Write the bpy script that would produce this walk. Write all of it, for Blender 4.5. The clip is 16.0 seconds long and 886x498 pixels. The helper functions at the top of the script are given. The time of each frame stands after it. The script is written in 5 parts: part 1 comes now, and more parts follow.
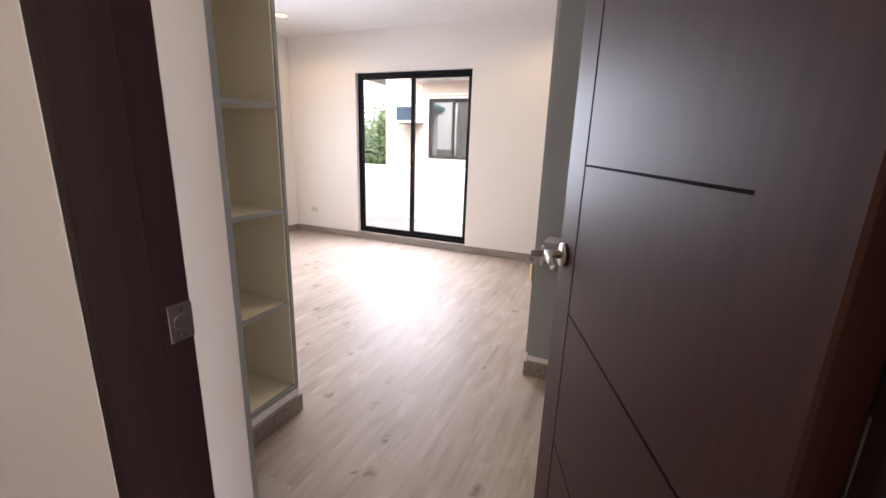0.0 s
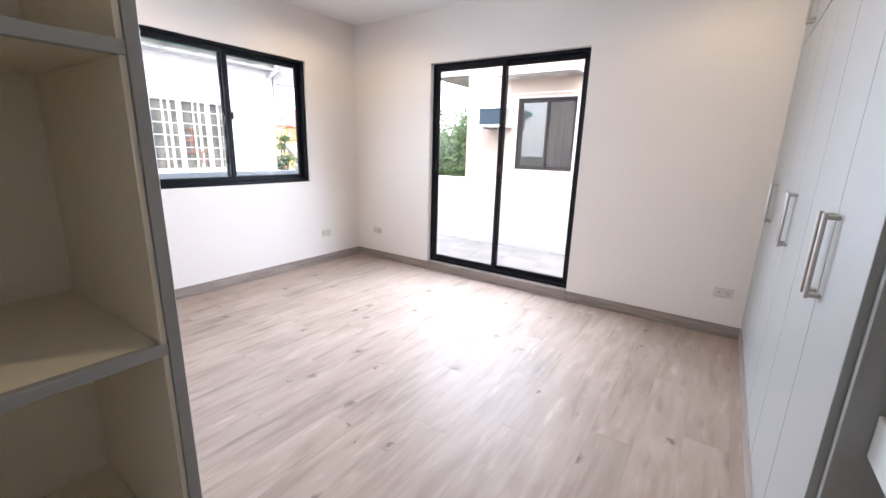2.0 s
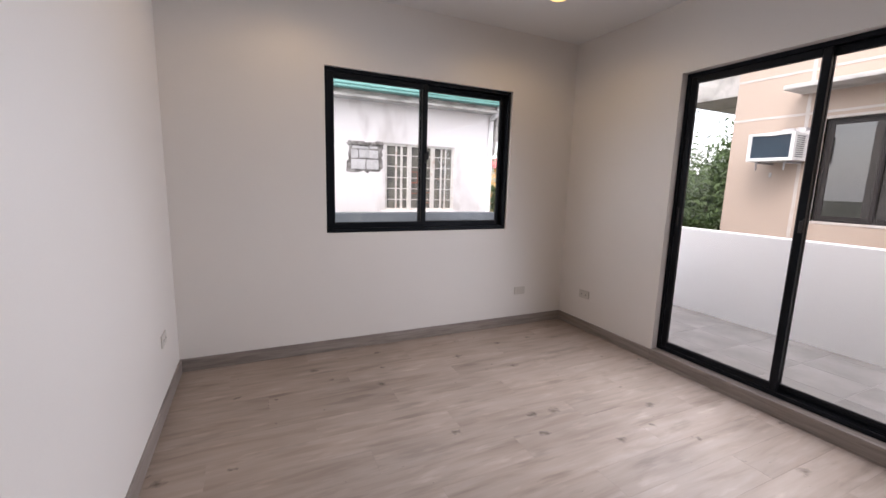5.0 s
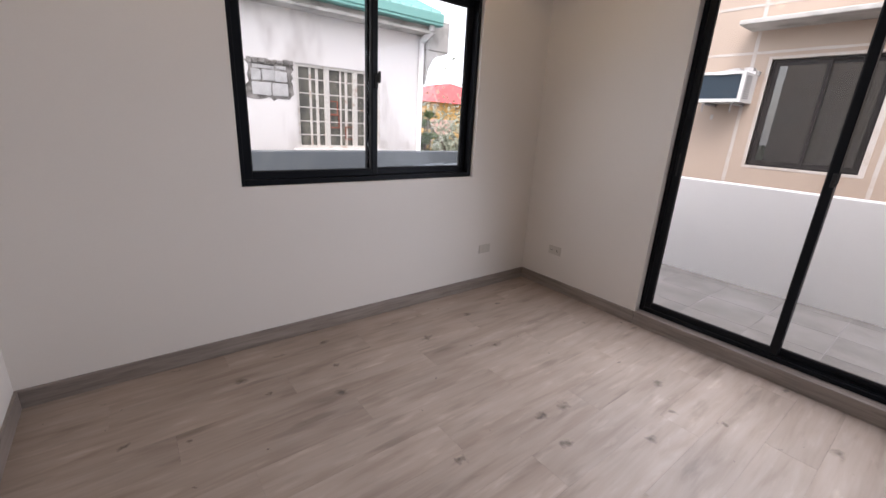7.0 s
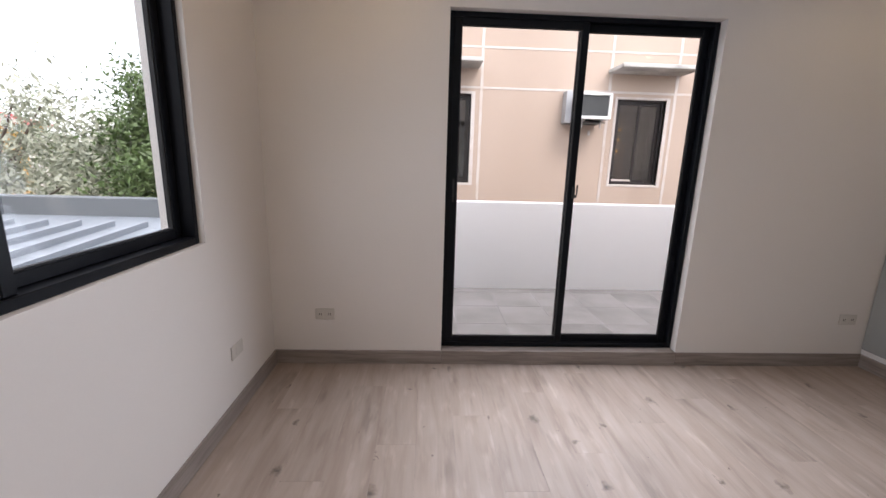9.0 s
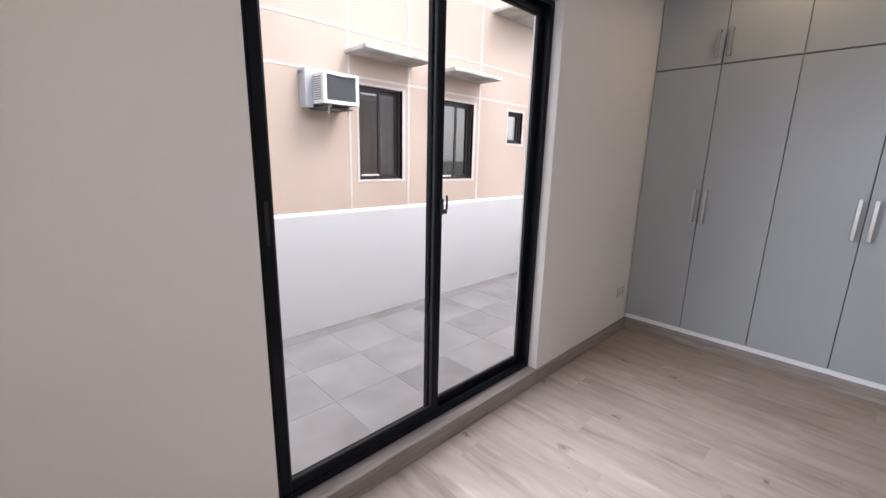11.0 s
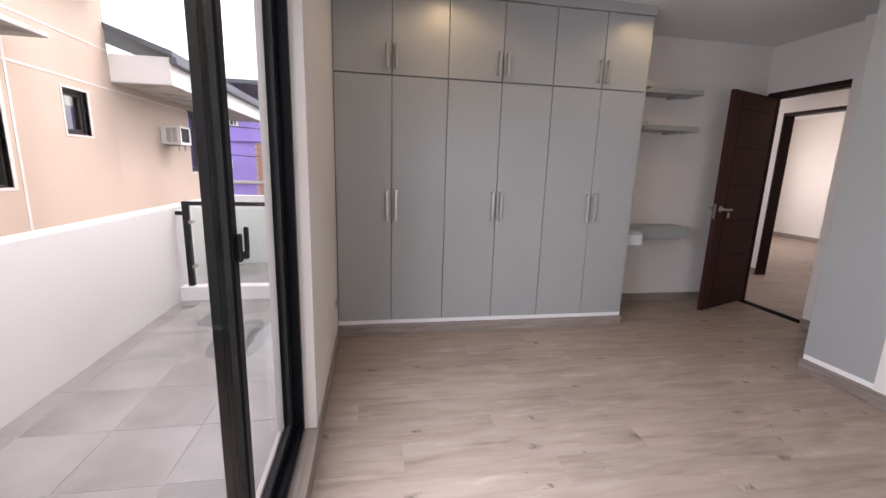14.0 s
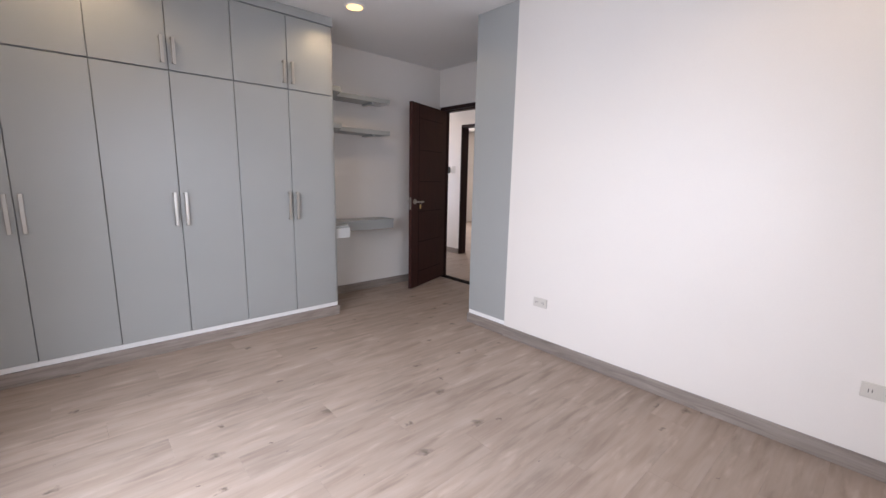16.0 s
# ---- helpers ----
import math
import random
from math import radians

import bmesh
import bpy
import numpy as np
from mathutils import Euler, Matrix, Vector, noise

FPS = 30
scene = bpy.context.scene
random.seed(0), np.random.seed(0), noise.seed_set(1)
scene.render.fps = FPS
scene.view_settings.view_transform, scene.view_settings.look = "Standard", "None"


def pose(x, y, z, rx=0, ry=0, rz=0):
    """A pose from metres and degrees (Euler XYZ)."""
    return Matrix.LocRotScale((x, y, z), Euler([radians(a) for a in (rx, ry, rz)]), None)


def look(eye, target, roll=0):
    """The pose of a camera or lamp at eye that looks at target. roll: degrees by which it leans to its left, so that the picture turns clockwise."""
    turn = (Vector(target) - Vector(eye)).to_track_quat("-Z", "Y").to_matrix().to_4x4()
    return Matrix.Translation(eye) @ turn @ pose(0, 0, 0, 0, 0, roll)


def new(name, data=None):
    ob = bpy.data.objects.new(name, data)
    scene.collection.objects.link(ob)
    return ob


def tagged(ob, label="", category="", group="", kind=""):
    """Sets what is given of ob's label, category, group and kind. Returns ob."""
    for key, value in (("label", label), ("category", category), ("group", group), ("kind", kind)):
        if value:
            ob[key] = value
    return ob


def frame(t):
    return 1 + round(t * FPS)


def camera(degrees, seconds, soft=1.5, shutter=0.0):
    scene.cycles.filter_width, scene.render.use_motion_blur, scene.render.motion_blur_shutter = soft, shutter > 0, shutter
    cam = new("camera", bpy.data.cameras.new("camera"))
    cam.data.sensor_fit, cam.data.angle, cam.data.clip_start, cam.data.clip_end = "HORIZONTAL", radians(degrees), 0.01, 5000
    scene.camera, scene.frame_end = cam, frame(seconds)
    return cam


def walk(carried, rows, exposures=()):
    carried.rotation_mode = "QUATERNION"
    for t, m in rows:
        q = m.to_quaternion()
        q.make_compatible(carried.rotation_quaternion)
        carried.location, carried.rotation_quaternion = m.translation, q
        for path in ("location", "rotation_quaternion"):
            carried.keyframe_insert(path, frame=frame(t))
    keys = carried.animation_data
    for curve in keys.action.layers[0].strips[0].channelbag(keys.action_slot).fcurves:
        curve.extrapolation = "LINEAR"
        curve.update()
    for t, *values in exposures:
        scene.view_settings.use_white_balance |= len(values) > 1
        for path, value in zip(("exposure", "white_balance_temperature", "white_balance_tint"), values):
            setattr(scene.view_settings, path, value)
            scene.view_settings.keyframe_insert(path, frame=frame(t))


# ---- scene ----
cam = camera(94.9, 16.0)
PATH = [
    (0, (4.296, -4.581, 1.277), (3.535, -2.799, 0.783), 1.9),
    (0.5, (4.135, -4.313, 1.287), (3.318, -2.555, 0.794), 2.0),
    (1, (3.993, -4.074, 1.283), (3.144, -2.333, 0.786), 2.1),
    (1.5, (3.806, -3.816, 1.294), (2.867, -2.119, 0.805), 1.9),
    (2, (3.655, -3.506, 1.289), (2.563, -1.898, 0.816), 1.7),
    (2.5, (3.448, -3.287, 1.325), (2.16, -1.825, 0.873), 1.1),
    (3, (3.239, -3.119, 1.354), (1.743, -1.851, 0.958), 0.7),
    (3.5, (3.159, -2.92, 1.37), (1.463, -1.906, 1.063), 0.7),
    (3.7, (3.165, -2.813, 1.349), (1.393, -1.917, 1.105), 0.6),
    (5.8, (2.997, -2.712, 1.305), (1.216, -1.916, 0.863), 1.2),
    (6, (2.963, -2.69, 1.317), (1.215, -1.883, 0.776), 1.3),
    (6.5, (2.664, -2.748, 1.316), (1.023, -1.793, 0.687), 2.3),
    (7, (2.281, -2.734, 1.298), (0.785, -1.548, 0.704), 3.2),
    (7.5, (1.873, -2.702, 1.311), (0.607, -1.246, 0.786), 2.9),
    (8, (1.594, -2.679, 1.327), (0.642, -0.99, 0.835), 1.7),
    (8.5, (1.275, -2.563, 1.361), (0.791, -0.684, 0.875), 1.2),
    (9, (0.948, -2.444, 1.301), (1.035, -0.492, 0.874), 1.6),
    (9.5, (0.74, -2.219, 1.297), (1.297, -0.34, 0.895), 1.5),
    (10, (0.657, -1.936, 1.309), (1.559, -0.194, 0.918), 1.2),
    (10.2, (0.624, -1.805, 1.318), (1.643, -0.133, 0.913), 1.1),
    (12.3, (0.831, -0.363, 1.374), (2.532, 0.582, 0.913), 0.8),
    (12.5, (0.907, -0.285, 1.401), (2.653, 0.571, 0.932), 0.5),
    (13, (1.025, -0.17, 1.368), (2.902, 0.372, 0.937), 1.2),
    (13.5, (0.994, -0.216, 1.355), (2.946, -0.065, 0.947), 1.4),
    (14, (0.807, -0.264, 1.333), (2.738, -0.608, 0.941), 1.7),
    (14.5, (0.678, -0.358, 1.335), (2.453, -1.191, 0.943), 1.6),
    (15, (0.542, -0.512, 1.328), (2.071, -1.742, 0.94), 1.4),
    (15.5, (0.489, -0.644, 1.347), (1.83, -2.079, 0.969), 1.8),
    (16, (0.515, -0.681, 1.302), (1.977, -2.001, 0.954), 1.2),
]
EXPOSURES = [(t, stops, k, tint) for t, stops, k, tint in (
    (0.0, 2.3, 6400, 19), (0.5, 2.6, 6600, 20), (1.0, 2.7, 6550, 20), (1.5, 2.5, 6300, 18), (2.3, 1.85, 5850, 15), (3.0, 1.25, 5850, 13), (3.7, 1.0, 6150, 16), (6.0, 0.8, 6450, 20),
    (7.0, 0.7, 6400, 19), (8.5, 0.8, 6350, 19), (9.2, 0.95, 6300, 18), (10.2, 1.1, 6050, 17), (12.5, 1.05, 6250, 19), (13.2, 1.15, 6300, 19), (14.0, 1.15, 6550, 22), (14.5, 1.12, 6850, 24), (15.2, 1.3, 6400, 21), (16.0, 1.45, 6300, 19))]
walk(cam, [(t, look(e, g, r)) for t, e, g, r in PATH], EXPOSURES)

# ---- world and light ----
world = bpy.data.worlds.new("World")
scene.world = world
world.use_nodes = True
wn = world.node_tree
sky = wn.nodes.new("ShaderNodeTexSky")
sky.sky_type = "NISHITA"
sky.sun_disc = False
sky.sun_elevation = radians(50)
sky.sun_rotation = radians(153)
sky.air_density, sky.dust_density, sky.ozone_density = 1.0, 4.0, 1.0
cloud = wn.nodes.new("ShaderNodeVectorMath")
cloud.operation = "MULTIPLY_ADD"
cloud.inputs[1].default_value = (0.5, 0.5, 0.5)
cloud.inputs[2].default_value = (6.8, 6.8, 6.8)
wn.links.new(sky.outputs[0], cloud.inputs[0])
wn.links.new(cloud.outputs[0], wn.nodes["Background"].inputs[0])
wn.nodes["Background"].inputs[1].default_value = 0.168

sun = new("sun", bpy.data.lights.new("sun", "SUN"))
# area lamps just inside the openings, standing in for daylight
def light_panel(name, x, y, z, w, h, rx, rz, watts):
    l = new(name, bpy.data.lights.new(name, "AREA"))
    l.data.shape, l.data.size, l.data.size_y, l.data.energy, l.data.color = "RECTANGLE", w, h, watts, (0.80, 0.90, 1.0)
    l.matrix_world = pose(x, y, z, rx, 0, rz)
    return l


for i in range(4):
    light_panel("door_daylight", 1.844, -0.10, 0.84 + 0.36 * i, 1.5, 0.37, -63, 0, 5.3).data.spread = radians(146)
light_panel("window_daylight", 0.015, -1.476, 1.52, 1.5, 1.1, 90, -90, 4.4).data.spread = radians(122)
# unseen fill lamp, added to brighten the hallway
light_panel("hall_fill", 7.0, -4.92, 1.4, 0.9, 1.6, 90, 90, 7)
# unseen warm fill lamp, added to make the far room bright
light_panel("far_room_fill", 9.03, -7.7, 1.5, 1.4, 1.2, 90, 90, 28).data.color = (1.0, 0.95, 0.86)

sun.data.energy, sun.data.angle, sun.data.color = 0.95, radians(20), (1.0, 0.985, 0.97)
sun.matrix_world = look((0, 0, 20), (-0.454 * 16.8, 0.891 * 16.8, 0))


# ---- materials ----
def mat(name, color, rough=0.6, metal=0.0, vary=0.06, scale=6.0, fine=0.03, bump=0.05, bump_scale=220.0, spec=0.5):
    """Painted or plain surface: broad tone drift, fine grain and a light relief."""
    m = bpy.data.materials.new(name)
    m.use_nodes = True
    nt = m.node_tree
    b = nt.nodes["Principled BSDF"]
    b.inputs["Roughness"].default_value = rough
    b.inputs["Metallic"].default_value = metal
    b.inputs["Specular IOR Level"].default_value = spec
    co = nt.nodes.new("ShaderNodeTexCoord")
    big = nt.nodes.new("ShaderNodeTexNoise")
    big.inputs["Scale"].default_value = scale
    big.inputs["Detail"].default_value = 5
    small = nt.nodes.new("ShaderNodeTexNoise")
    small.inputs["Scale"].default_value = bump_scale
    small.inputs["Detail"].default_value = 3
    nt.links.new(co.outputs["Object"], big.inputs["Vector"])
    nt.links.new(co.outputs["Object"], small.inputs["Vector"])
    add = nt.nodes.new("ShaderNodeMath")
    add.operation = "MULTIPLY_ADD"
    add.inputs[1].default_value = fine / max(vary, 1e-4)
    nt.links.new(small.outputs[0], add.inputs[0])
    nt.links.new(big.outputs[0], add.inputs[2])
    ramp = nt.nodes.new("ShaderNodeMapRange")
    k = fine / max(vary, 1e-4)
    ramp.inputs[1].default_value, ramp.inputs[2].default_value = 0.3 + 0.3 * k, 0.7 + 0.7 * k
    ramp.inputs[3].default_value, ramp.inputs[4].default_value = 1 - vary, 1 + vary
    nt.links.new(add.outputs[0], ramp.inputs[0])
    mul = nt.nodes.new("ShaderNodeVectorMath")
    mul.operation = "SCALE"
    mul.inputs[0].default_value = color
    nt.links.new(ramp.outputs[0], mul.inputs["Scale"])
    nt.links.new(mul.outputs[0], b.inputs["Base Color"])
    if bump:
        bp = nt.nodes.new("ShaderNodeBump")
        bp.inputs["Strength"].default_value = bump
        bp.inputs["Distance"].default_value = 0.002
        nt.links.new(small.outputs[0], bp.inputs["Height"])
        nt.links.new(bp.outputs[0], b.inputs["Normal"])
    return m


def wood(name, dark, mid, light, rough, along="Y", stretch=14.0, scale=3.0, knots=True, bump=0.12, spec=0.5):
    """Wood grain drawn out along one axis, shifted at random from piece to piece."""
    m = bpy.data.materials.new(name)
    m.use_nodes = True
    nt = m.node_tree
    b = nt.nodes["Principled BSDF"]
    co = nt.nodes.new("ShaderNodeTexCoord")
    info = nt.nodes.new("ShaderNodeObjectInfo")
    off = nt.nodes.new("ShaderNodeVectorMath")
    off.operation = "SCALE"
    off.inputs[0].default_value = (31.0, 57.0, 13.0)
    nt.links.new(info.outputs["Random"], off.inputs["Scale"])
    plus = nt.nodes.new("ShaderNodeVectorMath")
    nt.links.new(co.outputs["Object"], plus.inputs[0])
    nt.links.new(off.outputs[0], plus.inputs[1])
    mp = nt.nodes.new("ShaderNodeMapping")
    s = [stretch, stretch, stretch]
    s["XYZ".index(along)] = 1.0
    mp.inputs["Scale"].default_value = s
    nt.links.new(plus.outputs[0], mp.inputs["Vector"])
    grain = nt.nodes.new("ShaderNodeTexNoise")
    grain.inputs["Scale"].default_value = scale
    grain.inputs["Detail"].default_value = 5 if knots else 9
    grain.inputs["Roughness"].default_value = 0.5 if knots else 0.62
    grain.inputs["Distortion"].default_value = 0.5
    nt.links.new(mp.outputs[0], grain.inputs["Vector"])
    ramp = nt.nodes.new("ShaderNodeValToRGB")
    ramp.color_ramp.elements[0].position, ramp.color_ramp.elements[0].color = 0.27, (*dark, 1)
    ramp.color_ramp.elements[1].position, ramp.color_ramp.elements[1].color = 0.74, (*light, 1)
    e = ramp.color_ramp.elements.new(0.47)
    e.color = (*mid, 1)
    nt.links.new(grain.outputs[0], ramp.inputs[0])
    tone = nt.nodes.new("ShaderNodeTexNoise")
    tone.inputs["Scale"].default_value = 1.7
    tone.inputs["Detail"].default_value = 3
    nt.links.new(plus.outputs[0], tone.inputs["Vector"])
    mr = nt.nodes.new("ShaderNodeMapRange")
    mr.inputs[1].default_value, mr.inputs[2].default_value = 0.3, 0.7
    mr.inputs[3].default_value, mr.inputs[4].default_value = 0.92, 1.08
    nt.links.new(tone.outputs[0], mr.inputs[0])
    mul = nt.nodes.new("ShaderNodeVectorMath")
    mul.operation = "SCALE"
    nt.links.new(ramp.outputs[0], mul.inputs[0])
    nt.links.new(mr.outputs[0], mul.inputs["Scale"])
    thin = nt.nodes.new("ShaderNodeMapping")
    ts = [95.0, 95.0, 95.0]
    ts["XYZ".index(along)] = 3.5
    thin.inputs["Scale"].default_value = ts
    nt.links.new(plus.outputs[0], thin.inputs["Vector"])
    tn = nt.nodes.new("ShaderNodeTexNoise")
    tn.inputs["Scale"].default_value = 1.0
    tn.inputs["Detail"].default_value = 6
    nt.links.new(thin.outputs[0], tn.inputs["Vector"])
    tr = nt.nodes.new("ShaderNodeMapRange")
    tr.inputs[1].default_value, tr.inputs[2].default_value = 0.3, 0.7
    tr.inputs[3].default_value, tr.inputs[4].default_value = 0.965, 1.03
    nt.links.new(tn.outputs[0], tr.inputs[0])
    lot = nt.nodes.new("ShaderNodeMapRange")
    lot.inputs[3].default_value, lot.inputs[4].default_value = 0.94, 1.055
    nt.links.new(info.outputs["Random"], lot.inputs[0])
    both = nt.nodes.new("ShaderNodeMath")
    both.operation = "MULTIPLY"
    nt.links.new(tr.outputs[0], both.inputs[0])
    nt.links.new(lot.outputs[0], both.inputs[1])
    mul2 = nt.nodes.new("ShaderNodeVectorMath")
    mul2.operation = "SCALE"
    nt.links.new(mul.outputs[0], mul2.inputs[0])
    nt.links.new(both.outputs[0], mul2.inputs["Scale"])
    mul = mul2
    last = mul
    if knots:
        km = nt.nodes.new("ShaderNodeMapping")
        ks = [4.0, 4.0, 4.0]
        ks["XYZ".index(along)] = 2.9
        km.inputs["Scale"].default_value = ks
        nt.links.new(plus.outputs[0], km.inputs["Vector"])
        wob = nt.nodes.new("ShaderNodeTexNoise")
        wob.inputs["Scale"].default_value = 26.0
        wob.inputs["Detail"].default_value = 4
        nt.links.new(plus.outputs[0], wob.inputs["Vector"])
        bend = nt.nodes.new("ShaderNodeVectorMath")
        bend.operation = "MULTIPLY_ADD"
        bend.inputs[1].default_value = (0.30, 0.30, 0.0)
        nt.links.new(wob.outputs["Color"], bend.inputs[0])
        nt.links.new(km.outputs[0], bend.inputs[2])
        vo = nt.nodes.new("ShaderNodeTexVoronoi")
        vo.voronoi_dimensions = "2D"
        vo.inputs["Scale"].default_value = 1.0
        nt.links.new(bend.outputs[0], vo.inputs["Vector"])
        ring_size = nt.nodes.new("ShaderNodeSeparateColor")
        nt.links.new(vo.outputs["Color"], ring_size.inputs[0])
        far_edge = nt.nodes.new("ShaderNodeMapRange")
        far_edge.inputs[1].default_value, far_edge.inputs[2].default_value = 0.58, 1.0
        far_edge.inputs[3].default_value, far_edge.inputs[4].default_value = 0.011, 0.15
        nt.links.new(ring_size.outputs[0], far_edge.inputs[0])
        kr = nt.nodes.new("ShaderNodeMapRange")
        kr.inputs[1].default_value = 0.01
        kr.inputs[3].default_value, kr.inputs[4].default_value = 0.42, 1.0
        nt.links.new(vo.outputs["Distance"], kr.inputs[0])
        nt.links.new(far_edge.outputs[0], kr.inputs[2])

        def flecks(across, length, lo, hi, to):
            """Long thin marks where a drawn-out noise peaks."""
            fm = nt.nodes.new("ShaderNodeMapping")
            sc = [across] * 3
            sc["XYZ".index(along)] = length
            fm.inputs["Scale"].default_value = sc
            nt.links.new(plus.outputs[0], fm.inputs["Vector"])
            fn = nt.nodes.new("ShaderNodeTexNoise")
            fn.inputs["Scale"].default_value = 1.0
            fn.inputs["Detail"].default_value = 5
            nt.links.new(fm.outputs[0], fn.inputs["Vector"])
            fr2 = nt.nodes.new("ShaderNodeMapRange")
            fr2.inputs[1].default_value, fr2.inputs[2].default_value = lo, hi
            fr2.inputs[3].default_value, fr2.inputs[4].default_value = 1.0, to
            nt.links.new(fn.outputs[0], fr2.inputs[0])
            return fr2

        total = kr
        for f in (flecks(15.0, 2.6, 0.57, 0.72, 0.76), flecks(24.0, 5.0, 0.58, 0.74, 1.22)):
            times = nt.nodes.new("ShaderNodeMath")
            times.operation = "MULTIPLY"
            nt.links.new(total.outputs[0], times.inputs[0])
            nt.links.new(f.outputs[0], times.inputs[1])
            total = times
        mk = nt.nodes.new("ShaderNodeVectorMath")
        mk.operation = "SCALE"
        nt.links.new(mul.outputs[0], mk.inputs[0])
        nt.links.new(total.outputs[0], mk.inputs["Scale"])
        last = mk
    nt.links.new(last.outputs[0], b.inputs["Base Color"])
    b.inputs["Specular IOR Level"].default_value = spec
    rr = nt.nodes.new("ShaderNodeMapRange")
    rr.inputs[3].default_value, rr.inputs[4].default_value = rough - 0.06, rough + 0.08
    nt.links.new(grain.outputs[0], rr.inputs[0])
    nt.links.new(rr.outputs[0], b.inputs["Roughness"])
    bp = nt.nodes.new("ShaderNodeBump")
    bp.inputs["Strength"].default_value = bump
    bp.inputs["Distance"].default_value = 0.001
    nt.links.new(grain.outputs[0], bp.inputs["Height"])
    nt.links.new(bp.outputs[0], b.inputs["Normal"])
    return m


def stained(name, color, stain, rough=0.85, scale=1.2, lo=0.5, hi=0.68, drip=1.0, bump=0.25):
    """Weathered outdoor plaster or concrete: blotches and runs of dirt over the paint."""
    m = bpy.data.materials.new(name)
    m.use_nodes = True
    nt = m.node_tree
    b = nt.nodes["Principled BSDF"]
    b.inputs["Roughness"].default_value = rough
    co = nt.nodes.new("ShaderNodeTexCoord")
    mp = nt.nodes.new("ShaderNodeMapping")
    mp.inputs["Scale"].default_value = (1, 1, drip)
    info = nt.nodes.new("ShaderNodeObjectInfo")
    off = nt.nodes.new("ShaderNodeVectorMath")
    off.operation = "SCALE"
    off.inputs[0].default_value = (37.0, 53.0, 11.0)
    nt.links.new(info.outputs["Random"], off.inputs["Scale"])
    plus = nt.nodes.new("ShaderNodeVectorMath")
    nt.links.new(co.outputs["Object"], plus.inputs[0])
    nt.links.new(off.outputs[0], plus.inputs[1])
    nt.links.new(plus.outputs[0], mp.inputs["Vector"])
    n = nt.nodes.new("ShaderNodeTexNoise")
    n.inputs["Scale"].default_value = scale
    n.inputs["Detail"].default_value = 8
    n.inputs["Roughness"].default_value = 0.6
    nt.links.new(mp.outputs[0], n.inputs["Vector"])
    r = nt.nodes.new("ShaderNodeMapRange")
    r.inputs[1].default_value, r.inputs[2].default_value = lo, hi
    nt.links.new(n.outputs[0], r.inputs[0])
    mix = nt.nodes.new("ShaderNodeMix")
    mix.data_type = "RGBA"
    mix.inputs[6].default_value, mix.inputs[7].default_value = (*color, 1), (*stain, 1)
    nt.links.new(r.outputs[0], mix.inputs[0])
    nt.links.new(mix.outputs[2], b.inputs["Base Color"])
    f = nt.nodes.new("ShaderNodeTexNoise")
    f.inputs["Scale"].default_value = 60
    f.inputs["Detail"].default_value = 4
    nt.links.new(co.outputs["Object"], f.inputs["Vector"])
    bp = nt.nodes.new("ShaderNodeBump")
    bp.inputs["Strength"].default_value = bump
    bp.inputs["Distance"].default_value = 0.004
    nt.links.new(f.outputs[0], bp.inputs["Height"])
    nt.links.new(bp.outputs[0], b.inputs["Normal"])
    return m


def glass(name, tint=(1, 1, 1), gloss=1.0, facing=0.03):
    """Thin window pane: clear, with a mirror gloss that grows at grazing angles."""
    m = bpy.data.materials.new(name)
    m.use_nodes = True
    nt = m.node_tree
    nt.nodes.remove(nt.nodes["Principled BSDF"])
    t = nt.nodes.new("ShaderNodeBsdfTransparent")
    t.inputs[0].default_value = (*tint, 1)
    g = nt.nodes.new("ShaderNodeBsdfGlossy")
    g.inputs["Roughness"].default_value = 0.01
    g.inputs[0].default_value = (gloss, gloss, gloss, 1)
    f = nt.nodes.new("ShaderNodeLayerWeight")
    f.inputs[0].default_value = 0.5
    pw = nt.nodes.new("ShaderNodeMath")
    pw.operation = "POWER"
    pw.inputs[1].default_value = 5.0
    nt.links.new(f.outputs["Facing"], pw.inputs[0])
    ad = nt.nodes.new("ShaderNodeMath")
    ad.operation = "MULTIPLY_ADD"
    ad.inputs[1].default_value, ad.inputs[2].default_value = 0.55, facing
    nt.links.new(pw.outputs[0], ad.inputs[0])
    mx = nt.nodes.new("ShaderNodeMixShader")
    nt.links.new(ad.outputs[0], mx.inputs[0])
    nt.links.new(t.outputs[0], mx.inputs[1])
    nt.links.new(g.outputs[0], mx.inputs[2])
    nt.links.new(mx.outputs[0], nt.nodes["Material Output"].inputs[0])
    return m


def glow(name, color, strength):
    m = bpy.data.materials.new(name)
    m.use_nodes = True
    b = m.node_tree.nodes["Principled BSDF"]
    b.inputs["Base Color"].default_value = (*color, 1)
    b.inputs["Emission Color"].default_value = (*color, 1)
    b.inputs["Emission Strength"].default_value = strength
    return m


